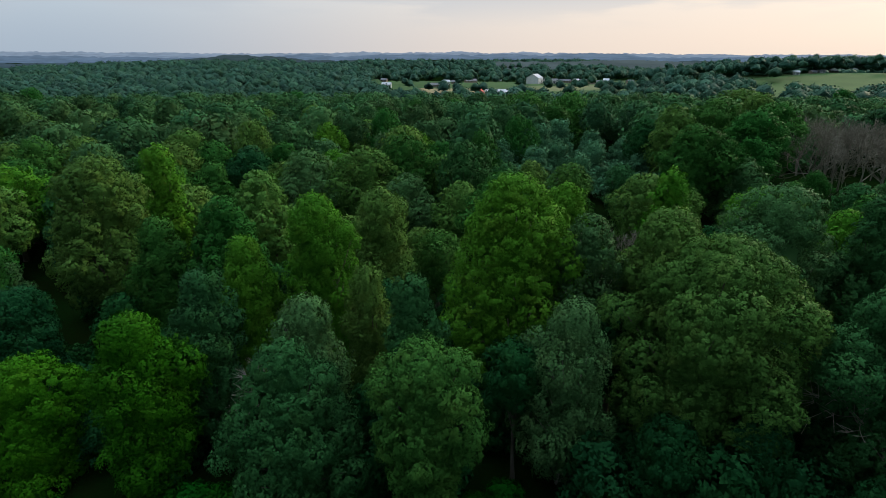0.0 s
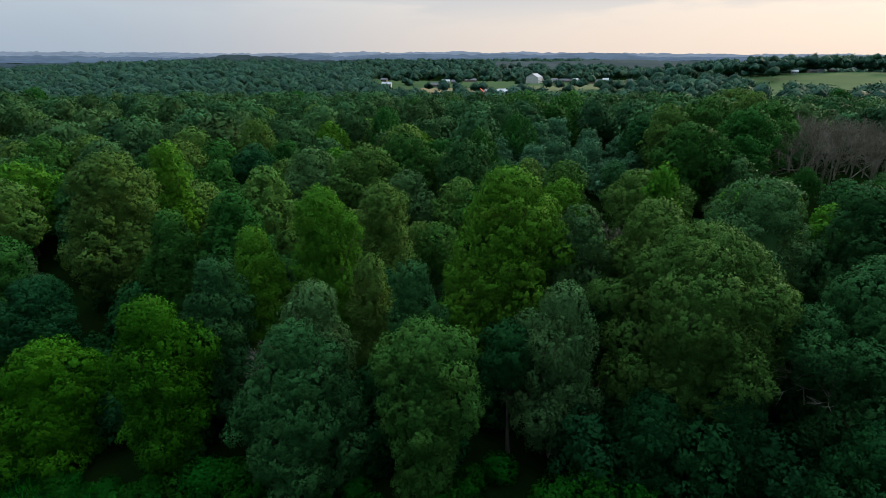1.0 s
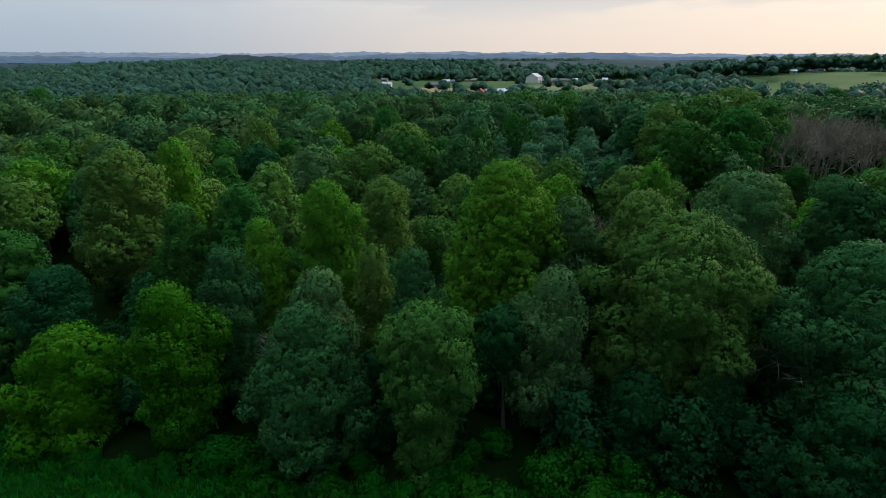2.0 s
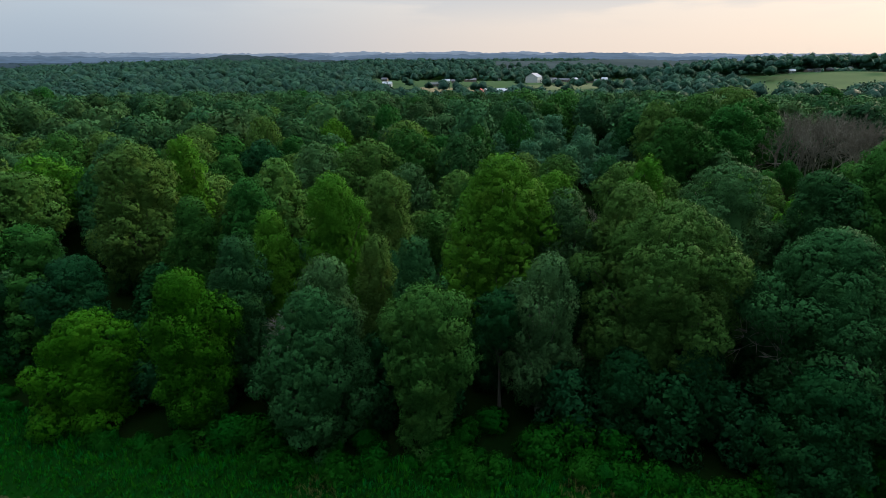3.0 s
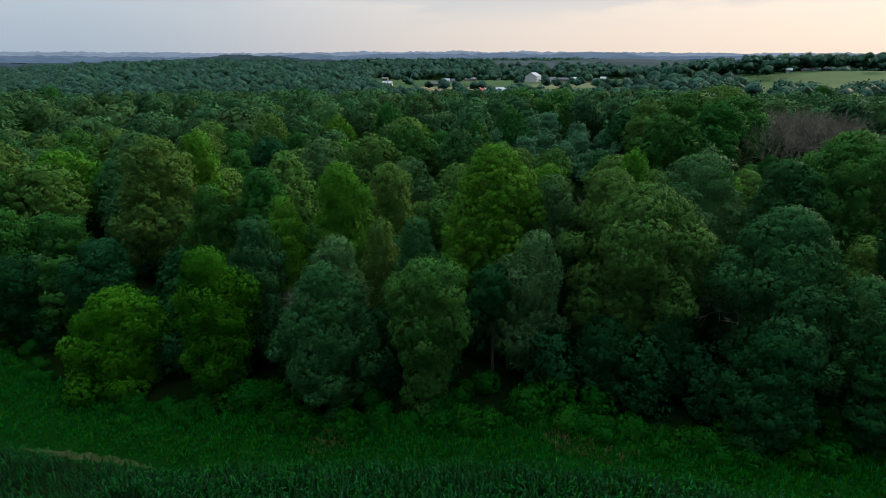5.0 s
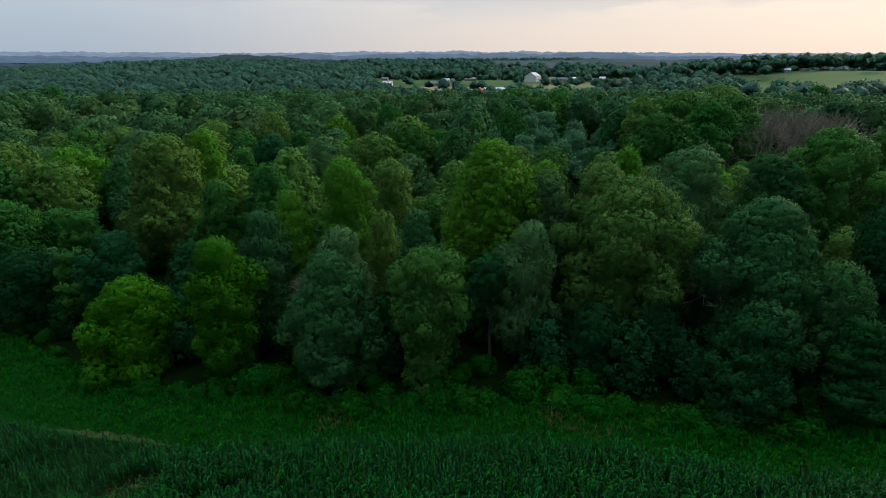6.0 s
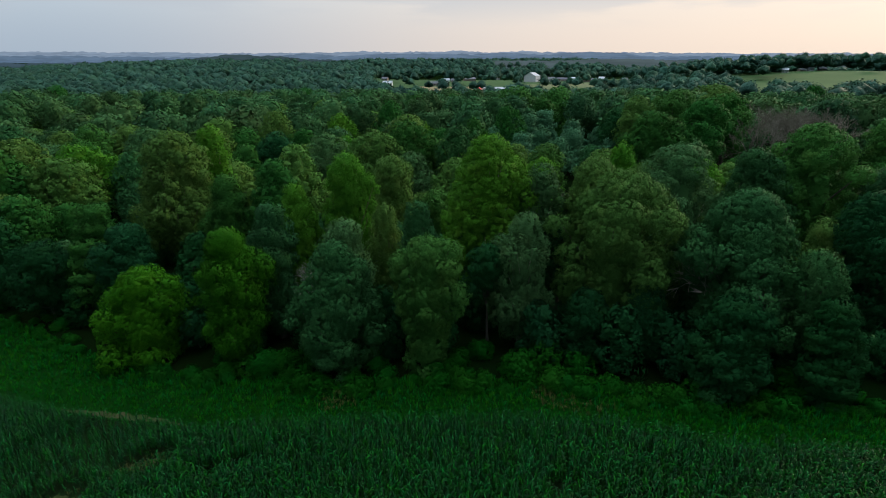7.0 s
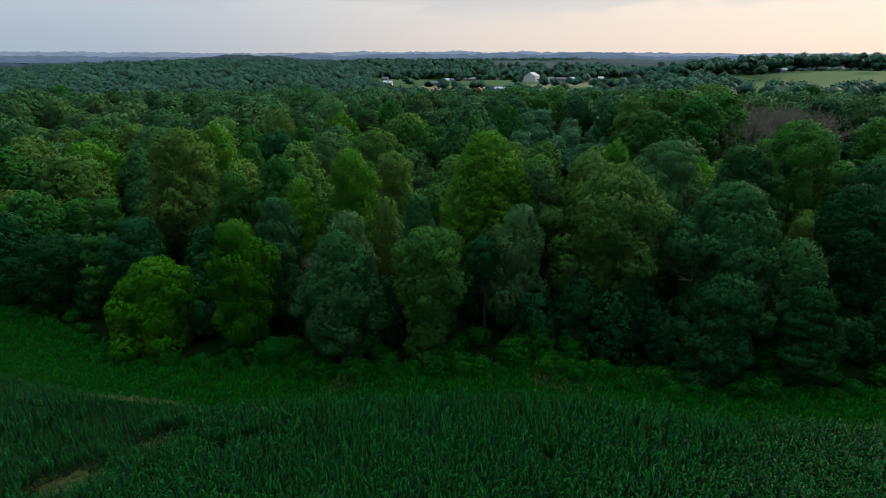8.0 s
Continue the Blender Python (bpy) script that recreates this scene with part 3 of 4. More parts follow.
# ---- trees that stand out, one by one: kind, x, y, top, width, leaf colour, label ----
NAMED = [
    ("bush", -41.1, 43.5, 6.4, 12.9, "lime", "round bright yellow-green young tree at the wood edge"),
    ("tall", -26.8, 39.5, 13.3, 8.9, "fresh", "slender light green tree with drooping tufts"),
    ("skirt", -12.6, 35.5, 13.1, 11.0, "grey", "grey-green broad tree leafed down to the grass"),
    ("tall", -12.2, 42, 13.8, 7.8, "dull", "thin-topped dull brownish green tree"),
    ("club", -1.3, 32, 14.6, 9.0, "leafy", "upright green tree clothed with leaves to its foot"),
    ("tall", 10.1, 36, 16.5, 7.1, "dull", "narrow dull grey-green tree with sparse leaves"),
    ("oak", 21.2, 37, 21.1, 14.4, "olive", "large spreading oak with olive-tinged crown"),
    ("oak", 34.2, 32.5, 19.7, 12.3, "grey", "grey-green broad-crowned tree with bare inner boughs"),
    ("tiers", 30.1, 25, 11.2, 9.4, "dark", "low dark green tree at the wood edge by the corn"),
    ("tall", 39.1, 27.5, 14.8, 6.9, "grey", "grey-green upright tree at the wood edge"),
    ("tiers", 39.0, 23.5, 11.5, 7.4, "dark", "leafy green low tree near the corn"),
    ("oak", 50.3, 36, 18.9, 10.6, "dark", "dark green shaded tree at the wood edge"),
    ("oak", 49.4, 47, 24.9, 13.2, "leafy", "tall fresh green round-crowned tree"),
    ("oak", 56.7, 40, 21.3, 11.8, "grey", "greyish green wide tree"),
    ("tall", 47.0, 38, 14.9, 5.6, "olive", "small yellowish green tree between larger ones"),
    ("dome", 32.9, 49, 22.1, 11.9, "dull", "broad tree with rusty-tipped grey-green leaves"),
    ("dome", 42.1, 47, 21.9, 9.1, "grey", "grey-green round tree behind the oak"),
    ("dome", 20.2, 44.5, 21.2, 9.8, "olive", "olive green broad tree behind the oak"),
    ("oak", 6.5, 46.5, 23.7, 11.4, "bright", "tall bright green tree standing over the wood"),
    ("tall", -13.7, 54, 20.2, 8.4, "bright", "light yellow-green upright twin-topped tree"),
    ("tall", -21.3, 52.5, 16.1, 7.2, "bright", "light green lower tree beside a twin-topped one"),
    ("tall", -22.8, 45.5, 15.1, 6.8, "grey", "pale grey-green narrow tree"),
    ("tall", -8.4, 67, 17.8, 8.3, "olive", "olive green upright tree"),
    ("dome", -46.4, 69, 21.4, 14.2, "olive", "large olive green tree with a broken outline"),
    ("tall", -34.5, 60, 15.6, 7.7, "green", "green tree leaning on a larger one"),
    ("tall", -47.6, 87, 20.1, 6.6, "bright", "rounded bright green tree top"),
    ("dome", -28.1, 79, 17.3, 9.6, "olive", "olive green tree with a domed crown"),
    ("dome", -27.1, 62, 17.5, 9.4, "green", "green round tree behind a pale one"),
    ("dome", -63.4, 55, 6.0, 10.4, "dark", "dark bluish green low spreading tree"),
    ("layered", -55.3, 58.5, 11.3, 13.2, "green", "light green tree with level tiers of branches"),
    # green tree; the dark leaf colour stands in for dim light at this side
    ("dome", -47.3, 52.5, 9.7, 9.5, "dark", "small green tree before a gap, leaves darkened for dim light"),
    ("dome", -80.2, 88, 12.8, 14.0, "olive", "olive green wide tree"),
    ("dome", -97.5, 100, 15.4, 14.1, "olive", "yellowish green wide tree"),
    ("skirt", -2.7, 40.5, 16.8, 6.0, "grey", "grey-green tree hung with vines"),
    ("tall", -7.9, 49, 14.4, 4.8, "olive", "small olive tree in the wood"),
    # here the dark leaf colour carries the shade under and between crowns
    ("dome", 16.4, 45, 13.0, 6.6, "dark", "tree beside the oak, leaves dark for shade"),
    # next five are added fill for shaded gaps
    ("skirt", 17.2, 32.4, 8.4, 7.5, "dark", "low fill tree under the oak, leaves dark for shade"),
    ("skirt", 23.6, 32.0, 9.0, 7.5, "dark", "low fill tree at the foot of the oak, leaves dark for shade"),
    ("skirt", 28.2, 38.0, 9.5, 8.0, "dark", "low fill tree in the gap beside the oak, leaves dark for shade"),
    ("skirt", -38.5, 57.0, 7.0, 8.5, "dark", "low fill tree in a gap of the wood, leaves dark for shade"),
    ("skirt", -31.0, 49.0, 6.5, 8.0, "dark", "low fill tree behind the slender one, leaves dark for shade"),
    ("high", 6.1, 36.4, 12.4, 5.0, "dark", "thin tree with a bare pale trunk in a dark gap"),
    ("dome", -74.9, 113, 16.0, 14.8, "dull", "grey-brown round tree in the wood"),
    ("dome", 13.8, 46.5, 20.1, 7.3, "dull", "dull olive round tree"),
    ("tall", 35.1, 79, 17.6, 5.5, "bright", "small bright yellow-green pointed tree"),
    ("dome", 66.0, 129.0, 24.0, 15.0, "leafy", "tall fresh green tree on the knoll"),
    ("dome", 67.5, 115.5, 22.6, 14.0, "green", "broad green tree on the knoll"),
    ("dome", 51.5, 107.5, 20.4, 14.5, "green", "round green tree at the foot of the knoll"),
    ("dome", 80.0, 128.0, 23.0, 14.0, "green", "green tree on top of the knoll"),
    ("dome", 52.5, 123.5, 23.2, 10.5, "olive", "olive green tree beside the knoll"),
    ("bush", 60.0, 104.5, 14.4, 9.5, "dull", "low dull green tree under the knoll"),
    ("dome", 95.0, 163.0, 23.0, 15.0, "olive", "olive green tree behind the knoll"),
    ("dome", 52.0, 134.0, 19.0, 14.0, "dark", "dark green tree on the slope of the knoll"),
]
taken = []
for n_i, (kind, x, y, top, w, col, label) in enumerate(NAMED):
    rng = np.random.default_rng(100 + n_i)
    h = top - float(ground_z(x, y))
    leaf = 0.165 if y < 38 else 0.20 if y < 56 else 0.27 if y < 75 else 0.42
    cover = 0.30 if col == "dull" else 0.40
    ob = make_tree("broadleaf_tree", rng, kind, h, w, LEAF[col], leaf, cover, label, bark=PALE_BARK if col in ("bright", "dull") else BARK, sag=0.7 if kind == "tall" else 0.3)
    place(ob, x, y)
    taken.append((x, y, w * 0.42))

# ---- pines ----
PINES = [(22, 150, 15.0, 11), (29, 158, 15.0, 12), (36, 166, 15.0, 13), (44, 158, 13.5, 12), (52, 152, 12.0, 11), (40, 140, 12.0, 12), (49, 130, 11.0, 11), (31, 144, 12.5, 11), (16, 142, 12.5, 9), (57, 140, 11.0, 10), (24, 136, 11.5, 10), (34, 131, 10.5, 10), (42, 124, 10.0, 10), (50, 118, 9.5, 9)]
for p_i, (x, y, top, w) in enumerate(PINES):
    rng = np.random.default_rng(300 + p_i)
    h = top - float(ground_z(x, y))
    place(make_tree("pine_tree", rng, "layered", h, w, LEAF["pine"], 0.42, 0.34, "blue-green white pine with feathery level boughs", "pine tree", group="pines in the wood"), x, y)
    taken.append((x, y, w * 0.45))


# ---- leafless trees ----
def bare_tree(rng, h, label, mat):
    pieces = []

    def grow(p, d, length, r, depth):
        q = p + d * length
        mid = (p + q) / 2 + rng.normal(0, 0.05 * length, 3)
        pieces.append(tube([p, mid, q], [r, r * 0.8, r * 0.62], 5 if depth > 3 else 3) if depth > 1 else tube([p, q], [max(r, 0.022), 0.012], 3))
        if depth:
            for _ in range(4 if depth in (1, 2) else 3):
                nd = unit(d + rng.normal(0, 0.45, 3) + np.array([0, 0, 0.12]))
                grow(p + (q - p) * rng.uniform(0.55, 1), nd, length * rng.uniform(0.55, 0.8), r * 0.55, depth - 1)

    grow(np.array([0, 0, -0.3]), np.array([0.03, 0.02, 1.0]), h * 0.34, h * 0.011, 5)
    ob = new("bare_tree")
    tagged(ob, label, "bare tree", "leafless trees")
    v, q = join(pieces)
    mesh_object("trunk", v, q, None, mat, ob)
    return ob


BARE_TREES = [bare_tree(np.random.default_rng(400 + i), 15, "leafless grey-brown tree with fine twigs", TWIG) for i in range(4)]
BARE_SPOTS = [(26.5, 72), (21, 76)]
thicket = np.random.default_rng(6)
for k in range(26):
    d = thicket.uniform(116, 158)
    BARE_SPOTS.append((d * thicket.uniform(0.63, 0.85) + 3, d))
rng = np.random.default_rng(5)
for i, (x, y) in enumerate(BARE_SPOTS):
    ob = BARE_TREES[i] if i < 4 else copy_thing(BARE_TREES[i % 4], Matrix())
    place(ob, x, y, rng.uniform(0, 360), rng.uniform(0.9, 1.15) * (1.3 if x > 60 else 0.85))
    taken.append((x, y, 3.4))

snag = bare_tree(np.random.default_rng(440), 14.0, "dead pale grey snag among green trees", PALE_BARK)
place(snag, 30.9, 28.6, 40, 1.2)
place(copy_thing(snag, Matrix()), -12.5, 40.0, 130, 1.2)

# ---- the rest of the wood ----
MIXED = ("green", "olive", "green", "dark", "bright", "grey", "olive", "dull", "leafy", "olive")
MID = [make_tree("broadleaf_tree", np.random.default_rng(500 + i), ("dome", "dome", "tall", "skirt")[i % 4], 18, 12.0 if i % 4 < 2 else 10.5, LEAF[c], 0.46, 0.34,
                 "%s tree in the closed wood" % {"green": "green broadleaf", "olive": "olive green broadleaf", "dark": "dark green broadleaf", "bright": "yellow-green broadleaf", "leafy": "fresh green broadleaf", "grey": "grey-green broadleaf", "dull": "dull brownish green broadleaf"}[c],
                 group="trees of the wood") for i, c in enumerate(MIXED)]
BACK = [make_tree("broadleaf_tree", np.random.default_rng(600 + i), ("dome", "dome", "tall")[i % 3], 18, 12.6 if i % 3 < 2 else 11.0, LEAF[c], 0.44, 0.32,
                  "%s tree farther back in the wood" % {"green": "green", "olive": "olive green", "dark": "dark green", "bright": "yellow-green", "leafy": "fresh green", "grey": "grey-green", "dull": "dull brownish"}[c], group="trees of the wood") for i, c in enumerate(MIXED)]
used = set()
spots = []
rng = np.random.default_rng(11)
grid = {}


def free(x, y, r):
    for (a, b, q) in taken:
        if (a - x) ** 2 + (b - y) ** 2 < (r + q) ** 2:
            return False
    cx, cy = int(x // 12), int(y // 12)
    for i in (-1, 0, 1):
        for j in (-1, 0, 1):
            for (a, b, q) in grid.get((cx + i, cy + j), ()):
                if (a - x) ** 2 + (b - y) ** 2 < (r + q) ** 2:
                    return False
    return True


def scatter(n, y0, y1, r, reach):
    out = []
    for _ in range(n):
        y = y0 + (y1 - y0) * math.sqrt(rng.random()) if y1 > 120 else rng.uniform(y0, y1)
        x = rng.uniform(-1, 1) * ((y + 26) * reach + 14)
        q = r * rng.uniform(0.8, 1.2)
        if y < wood_edge(x) + 7 or not free(x, y, q):
            continue
        grid.setdefault((int(x // 12), int(y // 12)), []).append((x, y, q))
        out.append((x, y, q))
    return out


def canopy_top(x, y):
    """Height of the wood's canopy above sea of land, uneven from tree to tree."""
    t = 11.0 + 4.5 * float(smooth(70, 150, y)) + 5.0 * noise.noise((x * 0.014, y * 0.014, 3.1)) + rng.uniform(-5.0, 3.2)
    t += float(ground_z(x, y) + 4) * 0.8
    t = min(t, 34 - y * (0.066 if x < 0.42 * y else 0.074) - 6 * rng.random() ** 2)
    if 8 < x < 64 and 80 < y < 140:
        t = min(t, 34 - 0.195 * y)
    if 0.50 < x / y < 0.96 and 76 < y < 150:
        t = min(t, 34 - 0.205 * (y + 14))
    return t


near_fill = scatter(2500, 36, 78, 4.3, 0.86)
for k, (x, y, q) in enumerate(near_fill):
    # fill between the named trees: dark leaves only, standing in for shaded gaps
    i = int(rng.integers(len(MID))) if y > 62 else 3
    s = max(5.0, min(canopy_top(x, y), 2.5 + (y - 36) * 0.24) - float(ground_z(x, y))) / 18
    ob = copy_thing(MID[i], Matrix()) if i in used else MID[i]
    used.add(i)
    place(ob, x, y, rng.uniform(0, 360), s)
# crowns that stand out of the wood: x, y, top, width, leaf colour
WOOD_LEFT = [(-50, 140, 17.0, 10.5, "olive"), (-68, 164, 11.6, 8.5, "green"), (-130, 150, 5.7, 15.8, "olive"), (-168, 195, 5.3, 15.5, "olive"), (-165, 210, 5.4, 14.2, "dark"), (-161, 220, 8.2, 14.7, "olive"),
             (-134, 200, 10.4, 11.5, "green"), (-129, 215, 9.7, 12.0, "green"), (-185, 238, 10.3, 20.0, "olive"), (-104, 240, 11.4, 15.8, "dull"), (-76, 230, 12.3, 12.2, "olive"), (-129, 260, 11.3, 15.6, "green"),
             (-144, 270, 9.9, 14.7, "dull"), (-183, 297, 8.9, 17.7, "dark"), (-236, 315, 16.0, 14.2, "green")]
WOOD_MIDDLE = [(-34, 160, 14.4, 11.5, "bright"), (-28, 190, 12.6, 13.9, "olive"), (-8, 146, 14.4, 10.8, "bright"), (-19, 135, 10.6, 8.4, "olive"), (-11, 220, 16.2, 12.6, "green"), (-18, 167, 18.2, 11.2, "green"),
               (-39, 230, 13.3, 12.7, "green"), (5, 269, 13.7, 14.6, "green"), (9, 127, 16.5, 7.8, "green"), (21, 149, 18.0, 10.4, "green"), (2, 165, 8.7, 9.9, "dark"), (-55, 230, 13.3, 12.7, "olive"), (-80, 300, 14.6, 16.2, "green")]
WOOD_RIGHT = [(32, 210, 20.4, 19.0, "leafy"), (39, 190, 17.0, 14.0, "green"), (48, 203, 20.6, 17.0, "leafy"), (126, 232, 20.0, 24.0, "olive"), (205, 302, 12.6, 16.3, "dull"), (217, 298, 15.6, 14.4, "green"),
              (166, 196, 15.4, 13.1, "dark"), (194, 250, 14.0, 13.6, "dull"), (104, 190, 16.5, 15.0, "green"), (84, 168, 18.5, 14.0, "dark")]
rng = np.random.default_rng(77)
for k, (x, y, top, w, c) in enumerate(WOOD_LEFT + WOOD_MIDDLE + WOOD_RIGHT):
    rest = [i for i, m in enumerate(MIXED) if m == c]
    i = rest[k % len(rest)]
    s = (top - float(ground_z(x, y))) / 18
    ob = copy_thing(BACK[i], Matrix()) if (100 + i) in used else BACK[i]
    used.add(100 + i)
    place(ob, x, y, rng.uniform(0, 360), s, broad=w / (12.6 if i % 3 < 2 else 11.0) / s)
    taken.append((x, y, w * 0.40))
rng = np.random.default_rng(12)
mid_fill = scatter(3200, 76, 140, 5.0, 0.86)
for k, (x, y, q) in enumerate(mid_fill):
    i = int(rng.integers(len(BACK)))
    ob = copy_thing(BACK[i], Matrix()) if (100 + i) in used else BACK[i]
    used.add(100 + i)
    s = max(8.0, canopy_top(x, y) - float(ground_z(x, y))) / 18
    place(ob, x, y, rng.uniform(0, 360), s * rng.uniform(0.95, 1.05))
# added filler below the tall trees; shade is put into its dark leaf colour
YOUNG = [make_tree("young_tree", np.random.default_rng(650 + i), ("bush", "skirt", "dome")[i], 7.0, 5.0, LEAF[("dark", "dark", "dark")[i]], 0.34, 0.28, "small fill tree under the tall ones, leaves dark for shade", "tree", group="young trees under the wood") for i in range(3)]
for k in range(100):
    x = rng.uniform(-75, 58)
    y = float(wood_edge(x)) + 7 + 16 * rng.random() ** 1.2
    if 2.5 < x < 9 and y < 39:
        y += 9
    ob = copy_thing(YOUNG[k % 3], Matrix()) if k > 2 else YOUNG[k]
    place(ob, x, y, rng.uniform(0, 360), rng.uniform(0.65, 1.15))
for i in range(len(MID)):
    if i not in used:
        place(MID[i], 60 + 9 * i, 90 + 4 * i, 0, 0.8)
    if 100 + i not in used:
        place(BACK[i], -60 - 9 * i, 120 + 4 * i, 0, 0.8)


# ---- closed woods farther off, one canopy each ----
def woods_template(seed, lobes_n, level, leaf, leaves_n, ruffle=0.34, core=0.90):
    """A domed crown 1 wide with its top at 0, swelling into rounded masses, for canopies seen from far."""
    r = np.random.default_rng(seed)
    L = [(0, 0, -0.22, 0.24)]
    for i in range(lobes_n - 1):
        u = (i + 0.5) / (lobes_n - 1)
        a, tilt = 2.39996 * i + r.uniform(-0.3, 0.3), 0.45 + 1.15 * u
        q = 0.365 * r.uniform(0.72, 1.15)
        L.append((q * math.sin(tilt) * math.cos(a), q * math.sin(tilt) * math.sin(a), -0.52 + q * math.cos(tilt) * 0.9, r.uniform(0.13, 0.21)))
    L = np.array(L)
    o = np.array([0, 0, -0.55])
    D, F = ball_template(level)
    C, R = L[:, :3] - o, L[:, 3]
    b = D @ C.T
    disc = b * b - (C * C).sum(1)[None] + (R * R)[None]
    reach = np.where(disc > 0, b + np.sqrt(np.maximum(disc, 0)), 0.12)
    far = reach.max(1)
    P = D * far[:, None]
    N = unit(P - C[reach.argmax(1)] * 0.85)
    P = P * (1 + r.normal(0, 0.018, (len(P), 1))) + o
    F = F[P[F][:, :, 2].max(1) > -0.90]
    d = unit(r.normal(size=(leaves_n * 3, 3)))
    d = d[d[:, 2] > -0.12][:leaves_n]
    bb = d @ C.T
    rr = bb * bb - (C * C).sum(1)[None] + (R * R)[None]
    rr = np.where(rr > 0, bb + np.sqrt(np.maximum(rr, 0)), 0.12)
    Q = d * rr.max(1)[:, None]
    M = unit(Q - C[rr.argmax(1)] * 0.85)
    nn = unit(M + r.normal(0, ruffle, M.shape))
    v, q = cards(r, Q + o + M * r.normal(0, leaf * 0.35, (len(Q), 1)), nn, leaf)
    return np.concatenate([(P - o) * core + o, v]), q + len(P), F, np.concatenate([N, np.repeat(unit(M * 0.80 + nn * 0.20), 4, axis=0)])


def wood_crown(seed, leaf, clump):
    """An upper crown with its boughs and leaves, 1 wide, its top at 0."""
    r = np.random.default_rng(seed)
    lobes = crown_lobes(r, "top", 16.0, 12.0, clump)
    v, q, t, N = crown_mesh(r, lobes, "top", 16.0, 12.0, leaf, 0.30, 0.12, tuft=2.0, heart=0.62, least=4)
    return (v - np.array([0, 0, 16.0])) / 12.0, q, t, N


def canopy(name, spots, templates, mat, label, rng):
    """spots: x, y, height, width. One mesh."""
    V, Q, T, A, NN, n = [], [], [], [], [], 0
    spots = np.array(spots)
    pick = rng.integers(len(templates), size=len(spots))
    for k, (v, q, t, m) in enumerate(templates):
        s = spots[pick == k]
        if not len(s):
            continue
        a = rng.uniform(0, 6.283, len(s))
        c, d = np.cos(a)[:, None], np.sin(a)[:, None]
        W = np.stack([(v[None, :, 0] * c - v[None, :, 1] * d) * s[:, 3:4] + s[:, 0:1], (v[None, :, 0] * d + v[None, :, 1] * c) * s[:, 3:4] + s[:, 1:2],
                      v[None, :, 2] * s[:, 3:4] + (s[:, 2] + ground_z(s[:, 0], s[:, 1]))[:, None]], -1)
        off = n + np.arange(len(s))[:, None, None] * len(v)
        V.append(W.reshape(-1, 3))
        NN.append(np.stack([m[None, :, 0] * c - m[None, :, 1] * d, m[None, :, 0] * d + m[None, :, 1] * c, np.repeat(m[None, :, 2], len(s), 0)], -1).reshape(-1, 3))
        Q.append((q[None] + off).reshape(-1, 4))
        T.append((t[None] + off).reshape(-1, 3))
        A.append(np.repeat(rng.random(len(s)), len(v)))
        n += len(s) * len(v)
    ob = mesh_object(name, np.concatenate(V), np.concatenate(Q), np.concatenate(T), mat, tint=np.concatenate(A), normals=np.concatenate(NN))
    return tagged(ob, label, "woodland", kind="stuff")


WOODS_NEAR = [wood_crown(700 + i, 0.80, 1.15) for i in range(10)]
back_fill = scatter(9000, 138, 345, 5.4, 0.87)
canopy("woodland_canopy", [(x, y, max(9.0, canopy_top(x, y) - float(ground_z(x, y))) * 1.0, q * rng.uniform(2.0, 2.6)) for x, y, q in back_fill], WOODS_NEAR, LEAF_WOODS, "closed canopy of mixed green broadleaf woodland", np.random.default_rng(21))


def meadow(x, y):
    return (0.56 * y < x < 1.0 * y) and 455 < y < 640 + 0.15 * (x - 400)


def grain_land(x, y):
    return (-40 < x < 62 and 670 < y < 775) or (108 < x < 262 and 690 < y < 815)


def valley(x, y):
    return (600 < y < 980) and (-0.10 * y < x < 0.36 * y)


HOUSES = [(201, 910, 18, 8, 0), (-13, 795, 19, 8, 2), (5, 865, 12, 8, 1), (19, 885, 10, 8, 2), (47, 940, 20, 9, 0), (100, 1010, 12, 9, 1), (-79, 775, 13, 8, 1), (-96, 905, 10, 8, 2), (212, 884, 9, 8, 1),
          (221, 872, 12, 7, 0), (228, 830, 24, 10, 0), (247, 838, 8, 9, 1), (262, 775, 9, 7, 2), (277, 768, 11, 8, 0), (330, 785, 13, 8, 1), (452, 712, 7, 6, 1), (480, 722, 9, 6, 0), (492, 724, 7, 6, 1), (518, 738, 9, 6, 2)]
FARM = [(149, 900), (174, 894), (62, 634), (43, 628)] + [h[:2] for h in HOUSES]


def clear_of_farms(x, y):
    """True where no tree would stand in a house or right before it."""
    return all(abs(x - a) > 16 or not -75 < y - b < 16 for a, b in FARM)


WOODS_FAR = [woods_template(720 + i, 13, 2, 0.085, 150, 0.32, 0.90) for i in range(8)]
WOODS_DIST = [woods_template(740 + i, 10, 2, 0.095, 66, 0.32, 0.92) for i in range(8)]
rng = np.random.default_rng(31)
far_a, far_b = [], []
for _ in range(1200):
    y = math.sqrt(rng.uniform(345 ** 2, 640 ** 2))
    x = rng.uniform(-0.92, 0.92) * (y + 20)
    if not clear_of_farms(x, y) or grain_land(x, y) or meadow(x, y) or (y > 540 and -0.12 * y < x < 0.38 * y and rng.random() < 0.8) or (x > 0.45 * y and y > 400 and rng.random() < 0.4):
        continue
    far_a.append((x, y, rng.uniform(13, 19), rng.uniform(14, 21)))
